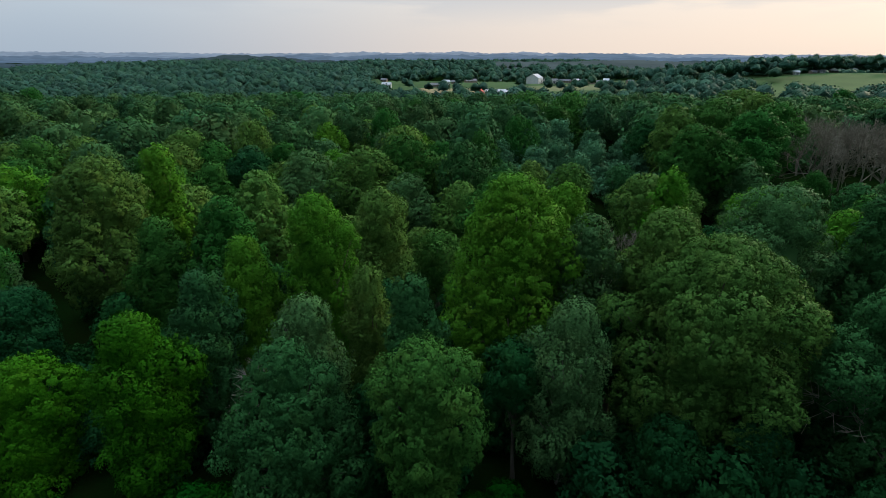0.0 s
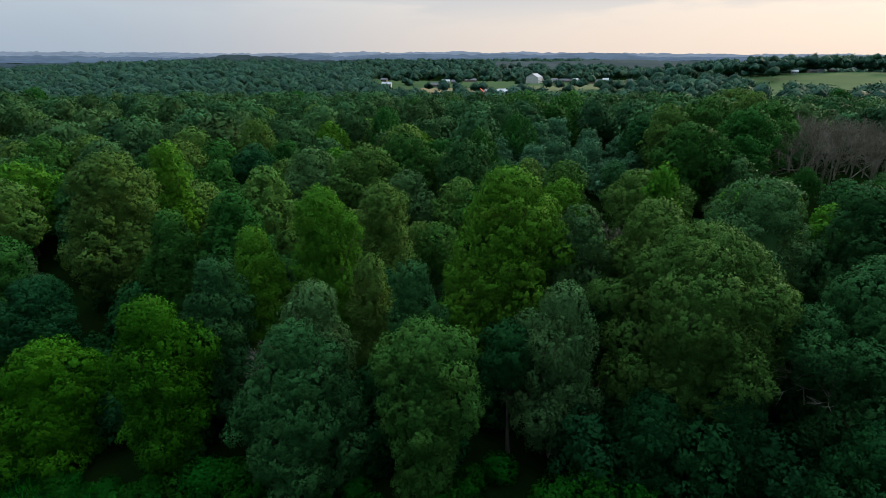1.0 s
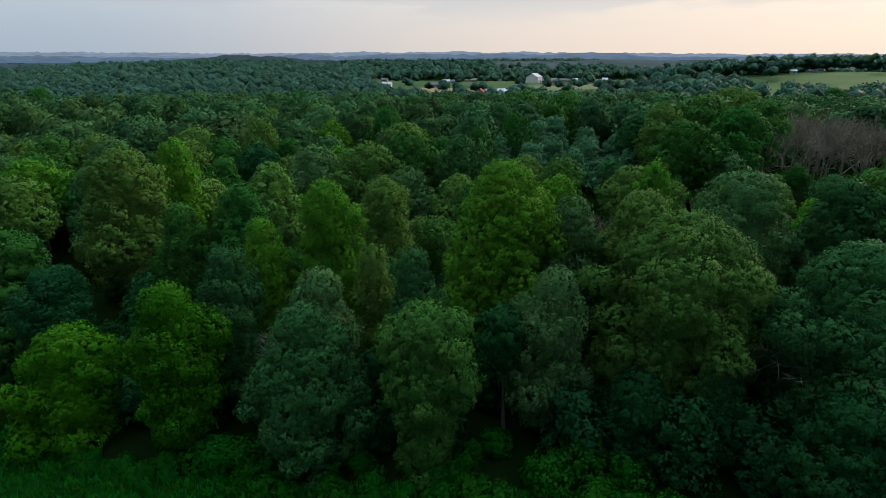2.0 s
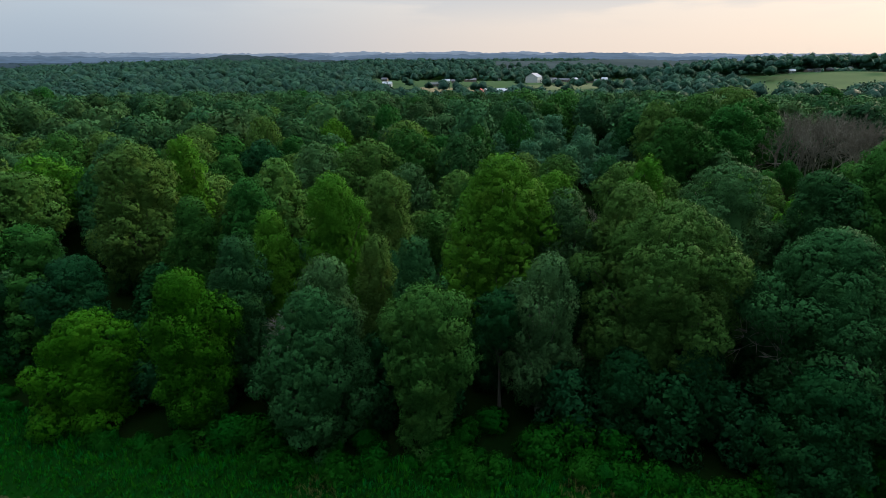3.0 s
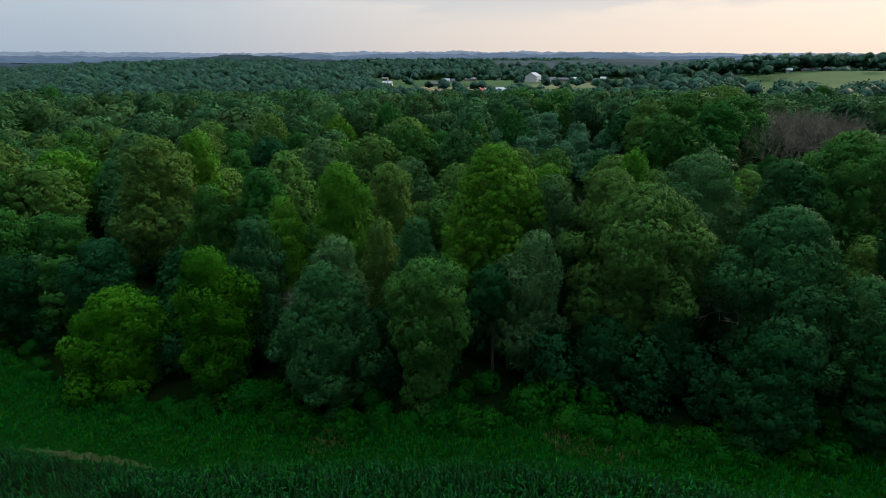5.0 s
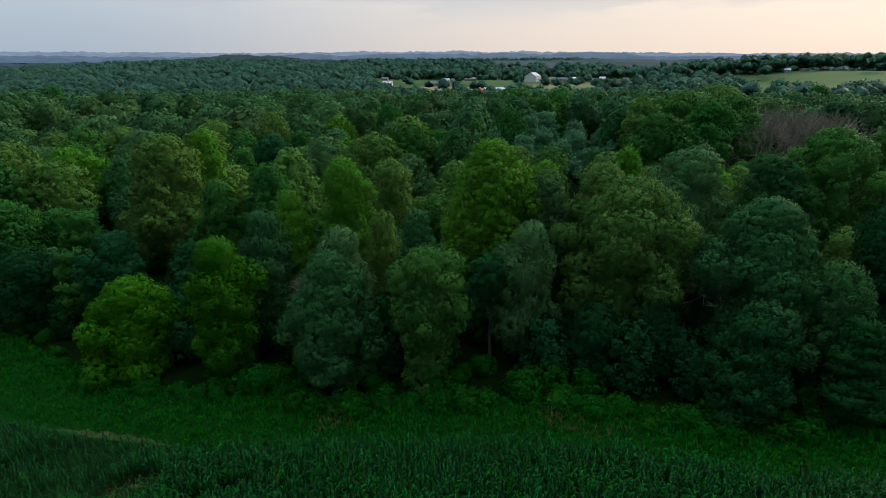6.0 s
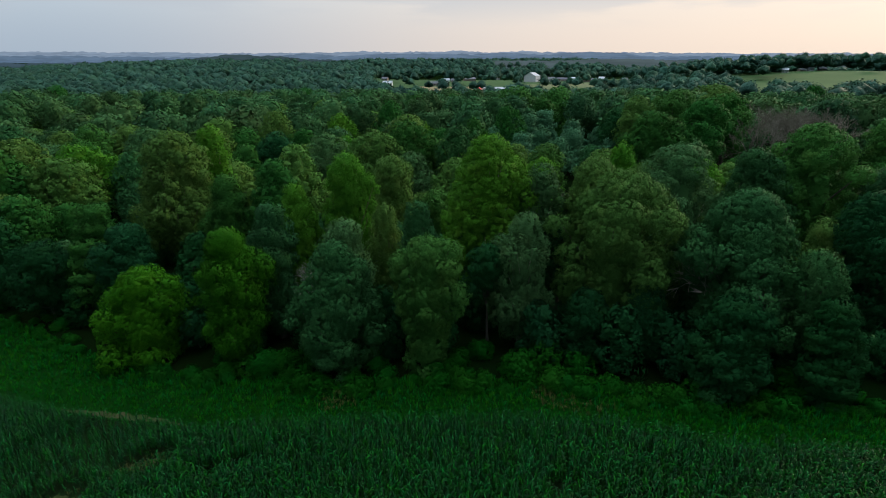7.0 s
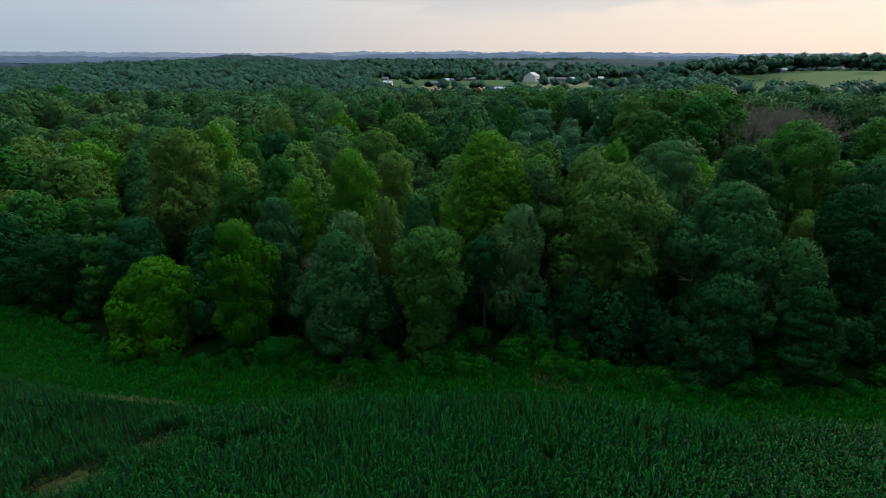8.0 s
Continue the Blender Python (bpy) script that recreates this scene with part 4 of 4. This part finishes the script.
for _ in range(3300):
    y = math.sqrt(rng.uniform(640 ** 2, 1750 ** 2))
    x = rng.uniform(-0.92, 0.92) * y
    if meadow(x, y) or (valley(x, y) and (rng.random() < 0.25 or grain_land(x, y))) or not clear_of_farms(x, y) or (x < -0.24 * y and y > 1050) or (x > 0.40 * y and y > 1250):
        continue
    grow = 1.25 if x > 0.4 * y and y < 900 else 1.0
    far_b.append((x, y, rng.uniform(14, 21) * grow, rng.uniform(17, 27) * (0.65 if grow > 1 or valley(x, y) else 1)))
for _ in range(2100):
    y = math.sqrt(rng.uniform(420 ** 2, 960 ** 2))
    x = rng.uniform(-0.95, -0.10) * y
    if clear_of_farms(x, y) and not (y > 620 and x > -0.13 * y):
        far_b.append((x, y, rng.uniform(13, 18), rng.uniform(13, 19)))
for _ in range(170):
    x = rng.uniform(290, 720)
    y = 705 + 0.10 * (x - 400) + abs(rng.normal(0, 38))
    if clear_of_farms(x, y + 50) and x > 0.40 * y:
        far_b.append((x, y, rng.uniform(16, 24), rng.uniform(15, 24)))
canopy("far_woodland", far_a, WOODS_FAR, LEAF_FAR_HAZED, "distant rolling broadleaf woods", np.random.default_rng(22))
canopy("distant_woodland", far_b, WOODS_DIST, LEAF_FAR_HAZED, "hazy woods on the far side of the valley", np.random.default_rng(23))

# ---- fields in the valley and on the hill ----
sheet("valley_lawn", np.linspace(-120, 330, 40), np.linspace(640, 980, 40), 0.12, MEADOW, "green lawns round the houses in the valley")
sheet("hill_meadow", np.linspace(300, 640, 40), np.linspace(440, 740, 40), 0.25, MEADOW, "smooth green meadow on the hill")
sheet("grain_field", np.linspace(-38, 60, 20), np.linspace(680, 770, 20), 0.25, STUBBLE, "pale ripe grain field in the valley")
sheet("pasture", np.linspace(110, 260, 24), np.linspace(700, 812, 20), 0.25, PASTURE, "pale green pasture in the valley")


# ---- buildings ----
def box_bm(x0, x1, y0, y1, z0, z1):
    bm = bmesh.new()
    bmesh.ops.create_cube(bm, size=1)
    for v in bm.verts:
        v.co = ((x0 + x1) / 2 + v.co.x * (x1 - x0), (y0 + y1) / 2 + v.co.y * (y1 - y0), (z0 + z1) / 2 + v.co.z * (z1 - z0))
    return bm


def house(name, x, y, w, d, h, rise, wall, roof, label, turn=0.0, windows=4, big_door=False):
    """A gabled house: ridge along its width w; walls, two roof slopes, door, windows with panes."""
    ob = new(name)
    tagged(ob, label, "barn" if "barn" in name else "house")
    bm = bmesh.new()
    prof = [(-d / 2, -0.6), (d / 2, -0.6), (d / 2, h), (0, h + rise), (-d / 2, h)]
    a = [bm.verts.new((-w / 2, p, q)) for p, q in prof]
    b = [bm.verts.new((w / 2, p, q)) for p, q in prof]
    bm.faces.new(a[::-1])
    bm.faces.new(b)
    for i in range(5):
        bm.faces.new((a[i], a[(i + 1) % 5], b[(i + 1) % 5], b[i]))
    bmesh.ops.recalc_face_normals(bm, faces=bm.faces)
    part("wall", bm, wall, ob)
    for s in (-1, 1):
        bm = bmesh.new()
        e, t = 0.5, 0.22
        lo = (s * (d / 2 + e), h - e * rise / (d / 2))
        ring = [(lo[0], lo[1] + 0.02), (0, h + rise + 0.02), (0, h + rise + t), (lo[0], lo[1] + t)]
        a = [bm.verts.new((-w / 2 - e, p, q)) for p, q in ring]
        b = [bm.verts.new((w / 2 + e, p, q)) for p, q in ring]
        bm.faces.new(a)
        bm.faces.new(b[::-1])
        for i in range(4):
            bm.faces.new((a[i], b[i], b[(i + 1) % 4], a[(i + 1) % 4]))
        bmesh.ops.recalc_face_normals(bm, faces=bm.faces)
        part("roof", bm, roof, ob)
    for i in range(windows):
        cx = -w / 2 + w * (i + 0.5) / windows
        wd = part("window", box_bm(cx - 0.75, cx + 0.75, -d / 2 - 0.06, -d / 2 + 0.04, h * 0.4, h * 0.4 + 1.5), WHITE_WALL, ob)
        part("pane", box_bm(cx - 0.6, cx + 0.6, -d / 2 - 0.09, -d / 2 - 0.05, h * 0.4 + 0.15, h * 0.4 + 1.35), DARK_GLASS, wd)
    dw, dh = (3.4, 3.8) if big_door else (1.0, 2.1)
    part("door", box_bm(w * 0.18 - dw / 2, w * 0.18 + dw / 2, -d / 2 - 0.08, -d / 2 + 0.03, 0.0, dh), GREY_ROOF, ob)
    ob.matrix_basis = pose(x, y, float(ground_z(x, y)), 0, 0, turn)
    return ob


house("barn", 149, 900, 26, 20, 9.5, 5.5, WHITE_WALL, PALE_ROOF, "large white barn with a low pale gable roof", 64, 5, True)
house("barn", 174, 894, 22, 12, 5.0, 2.5, WHITE_WALL, GREY_ROOF, "low white farm shed beside the barn", 6, 5, True)
house("farm_shed", 62, 634, 26, 11, 5.0, 3.0, WHITE_WALL, PALE_ROOF, "farm shed with a pale bluish metal roof", 10, 5, True)
house("farm_shed", 43, 628, 9, 9, 4.6, 4.0, RED_ROOF, RED_ROOF, "red painted farm building beside the pale shed", 80, 2, True)
for i, (x, y, w, d, k) in enumerate(HOUSES):
    wall, roof, label = ((TAN_WALL, GREY_ROOF, "low tan house with a grey roof"), (WHITE_WALL, PALE_ROOF, "white house with a pale roof"), (TAN_WALL, GREY_ROOF, "brick house with a grey gable roof"))[k]
    house("house", x, y, w, d, (3.4 if k != 1 else 4.6) * (0.75 if x > 440 else 1), 2.4 if x < 440 else 1.6, wall, roof, label, (i * 37) % 50 - 25, 3)


# ---- hazy ridges on the horizon ----
def ridge(name, y, crest, x0, x1, low_col, high_col, seed, rough, label, foot=-60.0):
    """A long hill with a sloping front; crest: pairs of x and height."""
    xs = np.linspace(x0, x1, 420)
    top = np.interp(xs, [c[0] for c in crest], [c[1] for c in crest])
    top = top + np.array([rough * (noise.noise((x * 0.004, seed, 0)) + 0.5 * noise.noise((x * 0.02, seed, 5)) + 0.35 * noise.noise((x * 0.05, seed, 9)) + 0.25 * noise.noise((x * 0.16, seed, 2))) for x in xs])
    rows = [(y - 260, foot + 0 * top), (y - 60, foot + (top - foot) * 0.72), (y, top), (y + 160, foot + 0 * top)]
    V = np.concatenate([np.stack([xs, np.full_like(xs, yy), z], 1) for yy, z in rows])
    n = len(xs)
    i = (np.arange(3)[:, None] * n + np.arange(n - 1)[None]).ravel()
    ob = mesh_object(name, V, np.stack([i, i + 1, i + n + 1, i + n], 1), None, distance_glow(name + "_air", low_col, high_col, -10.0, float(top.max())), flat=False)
    return tagged(ob, label, "distant hills", kind="structure")


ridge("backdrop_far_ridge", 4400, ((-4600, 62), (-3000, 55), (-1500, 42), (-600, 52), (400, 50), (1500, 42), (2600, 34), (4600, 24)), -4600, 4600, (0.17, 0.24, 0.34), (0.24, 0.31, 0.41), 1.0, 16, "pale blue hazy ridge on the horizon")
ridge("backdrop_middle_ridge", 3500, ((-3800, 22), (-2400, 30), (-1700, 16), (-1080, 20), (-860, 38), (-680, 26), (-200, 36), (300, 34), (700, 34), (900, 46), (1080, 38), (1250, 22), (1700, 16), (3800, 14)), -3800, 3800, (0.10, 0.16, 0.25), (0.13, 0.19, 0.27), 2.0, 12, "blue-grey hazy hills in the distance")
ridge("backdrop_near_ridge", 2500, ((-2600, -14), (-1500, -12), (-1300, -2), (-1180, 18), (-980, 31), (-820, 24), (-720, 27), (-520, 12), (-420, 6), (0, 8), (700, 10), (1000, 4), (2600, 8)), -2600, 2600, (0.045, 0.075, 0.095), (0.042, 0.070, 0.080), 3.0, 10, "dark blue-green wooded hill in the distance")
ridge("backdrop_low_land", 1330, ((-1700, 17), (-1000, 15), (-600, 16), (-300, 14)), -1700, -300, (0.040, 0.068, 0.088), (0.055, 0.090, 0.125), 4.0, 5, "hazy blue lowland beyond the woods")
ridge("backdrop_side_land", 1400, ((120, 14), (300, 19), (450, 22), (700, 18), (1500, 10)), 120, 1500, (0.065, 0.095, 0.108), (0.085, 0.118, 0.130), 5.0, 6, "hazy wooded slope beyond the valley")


# ---- corn ----
def corn_template(seed, leaves, seg):
    """A corn plant 1 high: stalk, arching strap leaves, tassel."""
    r = np.random.default_rng(seed)
    vs, qs, n = [], [], 0

    def add(v, q):
        nonlocal n
        vs.append(v)
        qs.append(q + n)
        n += len(v)

    add(*tube([(0, 0, 0.25), (0.0, 0.01, 0.95)], [0.014, 0.006], 3))
    for i in range(leaves):
        a = (i % 2) * math.pi + r.uniform(-0.7, 0.7)
        z = 0.30 + 0.62 * i / leaves
        L, w = r.uniform(0.18, 0.33), 0.025
        d, s = np.array([math.cos(a), math.sin(a), 0]), np.array([-math.sin(a), math.cos(a), 0])
        pts = []
        for j in range(seg + 1):
            u = j / seg
            c = np.array([0, 0, z]) + d * L * 0.95 * u * (1 - 0.2 * u) + np.array([0, 0, L * (1.5 * u - 1.4 * u * u)])
            ww = w * (1 - u) ** 0.6 + 0.002
            pts += [c + s * ww + np.array([0, 0, 0.01]), c - s * ww]
        add(np.array(pts), np.array([(2 * j, 2 * j + 1, 2 * j + 3, 2 * j + 2) for j in range(seg)]))
    return np.concatenate(vs), np.concatenate(qs)


def field_of(name, spots, templates, mat, label, category, rng):
    """spots: x, y, size, lean. One mesh."""
    V, Q, A, n = [], [], [], 0
    spots = np.array(spots)
    pick = rng.integers(len(templates), size=len(spots))
    for k, (v, q) in enumerate(templates):
        s = spots[pick == k]
        if not len(s):
            continue
        a = rng.uniform(0, 6.283, len(s))
        c, d = np.cos(a)[:, None], np.sin(a)[:, None]
        lx, ly = rng.normal(0, 1, (2, len(s), 1)) * s[:, 3:4, None][:, 0]
        z = v[None, :, 2] * s[:, 2:3]
        W = np.stack([(v[None, :, 0] * c - v[None, :, 1] * d) * s[:, 2:3] + s[:, 0:1] + lx * z, (v[None, :, 0] * d + v[None, :, 1] * c) * s[:, 2:3] + s[:, 1:2] + ly * z,
                      z + ground_z(s[:, 0], s[:, 1])[:, None]], -1)
        V.append(W.reshape(-1, 3))
        Q.append((q[None] + n + np.arange(len(s))[:, None, None] * len(v)).reshape(-1, 4))
        A.append(np.repeat(rng.random(len(s)), len(v)))
        n += len(s) * len(v)
    ob = mesh_object(name, np.concatenate(V), np.concatenate(Q), None, mat, tint=np.concatenate(A))
    return tagged(ob, label, category, kind="stuff")


rng = np.random.default_rng(41)
corn, poor = [], []
for row in range(136):
    y0 = -40 + row * 0.76
    x = -70.0
    while x < 56:
        near = y0 > 2
        x += (0.25 if near else 0.7) * rng.uniform(0.7, 1.3)
        y = y0 + 0.05 * math.sin(x * 0.11) - 0.0016 * x * x - 0.05 * x + rng.normal(0, 0.035)
        edge = float(corn_edge(x))
        if y > edge - 0.2 or y < -40 or abs(x) > (max(y, -10) + 45) * 0.95 + 14:
            continue
        weak = math.exp(-((x + 38.5) / 8.5) ** 2 - ((y - 22.5 - (x + 38) * 0.2) / 6.5) ** 2)
        hole = noise.noise((x * 0.16, y * 0.3, 7.7))
        if hole > 0.52 or rng.random() < 0.05:
            continue
        bare = max(math.exp(-((x + 36.4) / 3.4) ** 2 - ((y - 15.2 - (x + 36) * 0.2) / 2.3) ** 2), math.exp(-((x + 30) / 2.8) ** 2 - ((y - 20.2 - (x + 30) * 0.3) / 1.5) ** 2))
        if bare > 0.30:
            if bare < 0.62 and rng.random() < 0.6:
                poor.append((x, y, rng.uniform(0.5, 1.2), 0.16))
            continue
        if weak > 0.5:
            if rng.random() < 0.75:
                poor.append((x, y, 1.75 * rng.uniform(0.7, 1.2), 0.14))
            continue
        size = 2.25 * rng.uniform(0.88, 1.1) * (1 + 0.10 * noise.noise((x * 0.08, y * 0.08, 1.3)))
        if y > edge - 2.0:
            size *= 0.86
        corn.append((x, y, size, 0.06 if y < edge - 4 else 0.11))
CORN = [corn_template(800 + i, 10, 3) for i in range(8)]
field_of("corn_crop", corn, CORN, CORN_LEAF, "dense rows of tall dark green corn plants", "corn", np.random.default_rng(42))
field_of("stunted_corn", poor, CORN, CORN_LEAF, "sparse stunted corn round a bare patch", "corn", np.random.default_rng(43))


# ---- grass of the verge ----
def tuft_template(seed, blades, wide):
    r = np.random.default_rng(seed)
    vs, qs = [], []
    for i in range(blades):
        a, b = r.uniform(0, 6.283, 2)
        o = np.array([math.cos(a), math.sin(a), 0]) * r.uniform(0, 0.25)
        d = np.array([math.cos(b), math.sin(b), 0])
        s = np.array([-math.sin(b), math.cos(b), 0]) * wide
        h, l = r.uniform(0.6, 1.0), r.uniform(0.15, 0.5)
        vs.append(np.array([o - s, o + s, o + d * l * 0.4 + s * 0.8 + (0, 0, h * 0.7), o + d * l * 0.4 - s * 0.8 + (0, 0, h * 0.7), o + d * l + s * 0.15 + (0, 0, h), o + d * l - s * 0.15 + (0, 0, h)]))
        qs += [np.array([(0, 1, 2, 3), (3, 2, 4, 5)]) + 6 * i]
    return np.concatenate(vs), np.concatenate(qs)


TUFTS = [tuft_template(820 + i, 6, 0.045) for i in range(6)]
rng = np.random.default_rng(51)
grass, straw = [], []
for _ in range(12000):
    x = rng.uniform(-88, 62)
    lo, hi = float(corn_edge(x)) + 0.1, float(wood_edge(x)) + 2.5
    y = rng.uniform(lo, hi)
    u = (y - lo) / (hi - lo)
    if x < -28 and 0.4 < y - corn_edge(x) < 1.8 and rng.random() < 0.75:
        continue
    dry = noise.noise((x * 0.13, y * 0.25, 4.0)) + 0.9 * math.exp(-((x - 13) / 4) ** 2 - ((u - 0.55) / 0.35) ** 2) + 0.5 * math.exp(-((x + 12) / 3) ** 2 - ((u - 0.5) / 0.3) ** 2)
    (straw if dry > 0.72 and rng.random() < 0.5 else grass).append((x, y, rng.uniform(0.25, 0.6) * (0.8 + 0.9 * u), 0.1))
for _ in range(500):
    x = rng.uniform(-42, -29)
    straw.append((x, (15.5 + (x + 36) * 0.2 if x < -33 else 20.6 + (x + 30) * 0.3) + rng.normal(0, 0.9), rng.uniform(0.2, 0.5), 0.2))
field_of("verge_grass", grass, TUFTS, GRASS_LEAF, "lush green grass along the wood edge", "grass", np.random.default_rng(52))
field_of("dry_grass", straw, TUFTS, STRAW_LEAF, "straw-coloured dry weeds in the grass", "grass", np.random.default_rng(53))

# ---- undergrowth along the wood edge ----
SHRUBS = []
for i, (c, w, h) in enumerate((("shrub", 2.6, 1.5), ("shrub", 3.4, 1.9), ("shrub", 3.0, 2.4), ("shrub", 2.2, 1.2), ("shrub", 3.4, 2.0))):
    SHRUBS.append(make_tree("shrub", np.random.default_rng(850 + i), "bush", h, w, LEAF[c], 0.19, 0.26, "tangled green undergrowth at the foot of the wood", "shrub", group="undergrowth"))
rng = np.random.default_rng(61)
for k in range(190):
    x = rng.uniform(-84, 58)
    y = float(wood_edge(x)) + abs(rng.normal(0, 1.0)) * 3.4 + 0.3
    i = k if k < 5 else int(rng.integers(5))
    ob = SHRUBS[i] if k < 5 else copy_thing(SHRUBS[i], Matrix())
    place(ob, x, y, rng.uniform(0, 360), rng.uniform(0.5, 1.2) * (1.2 if y > wood_edge(x) + 4 else 0.8) * (0.65 if x < -42 else 1.0), 0.15)
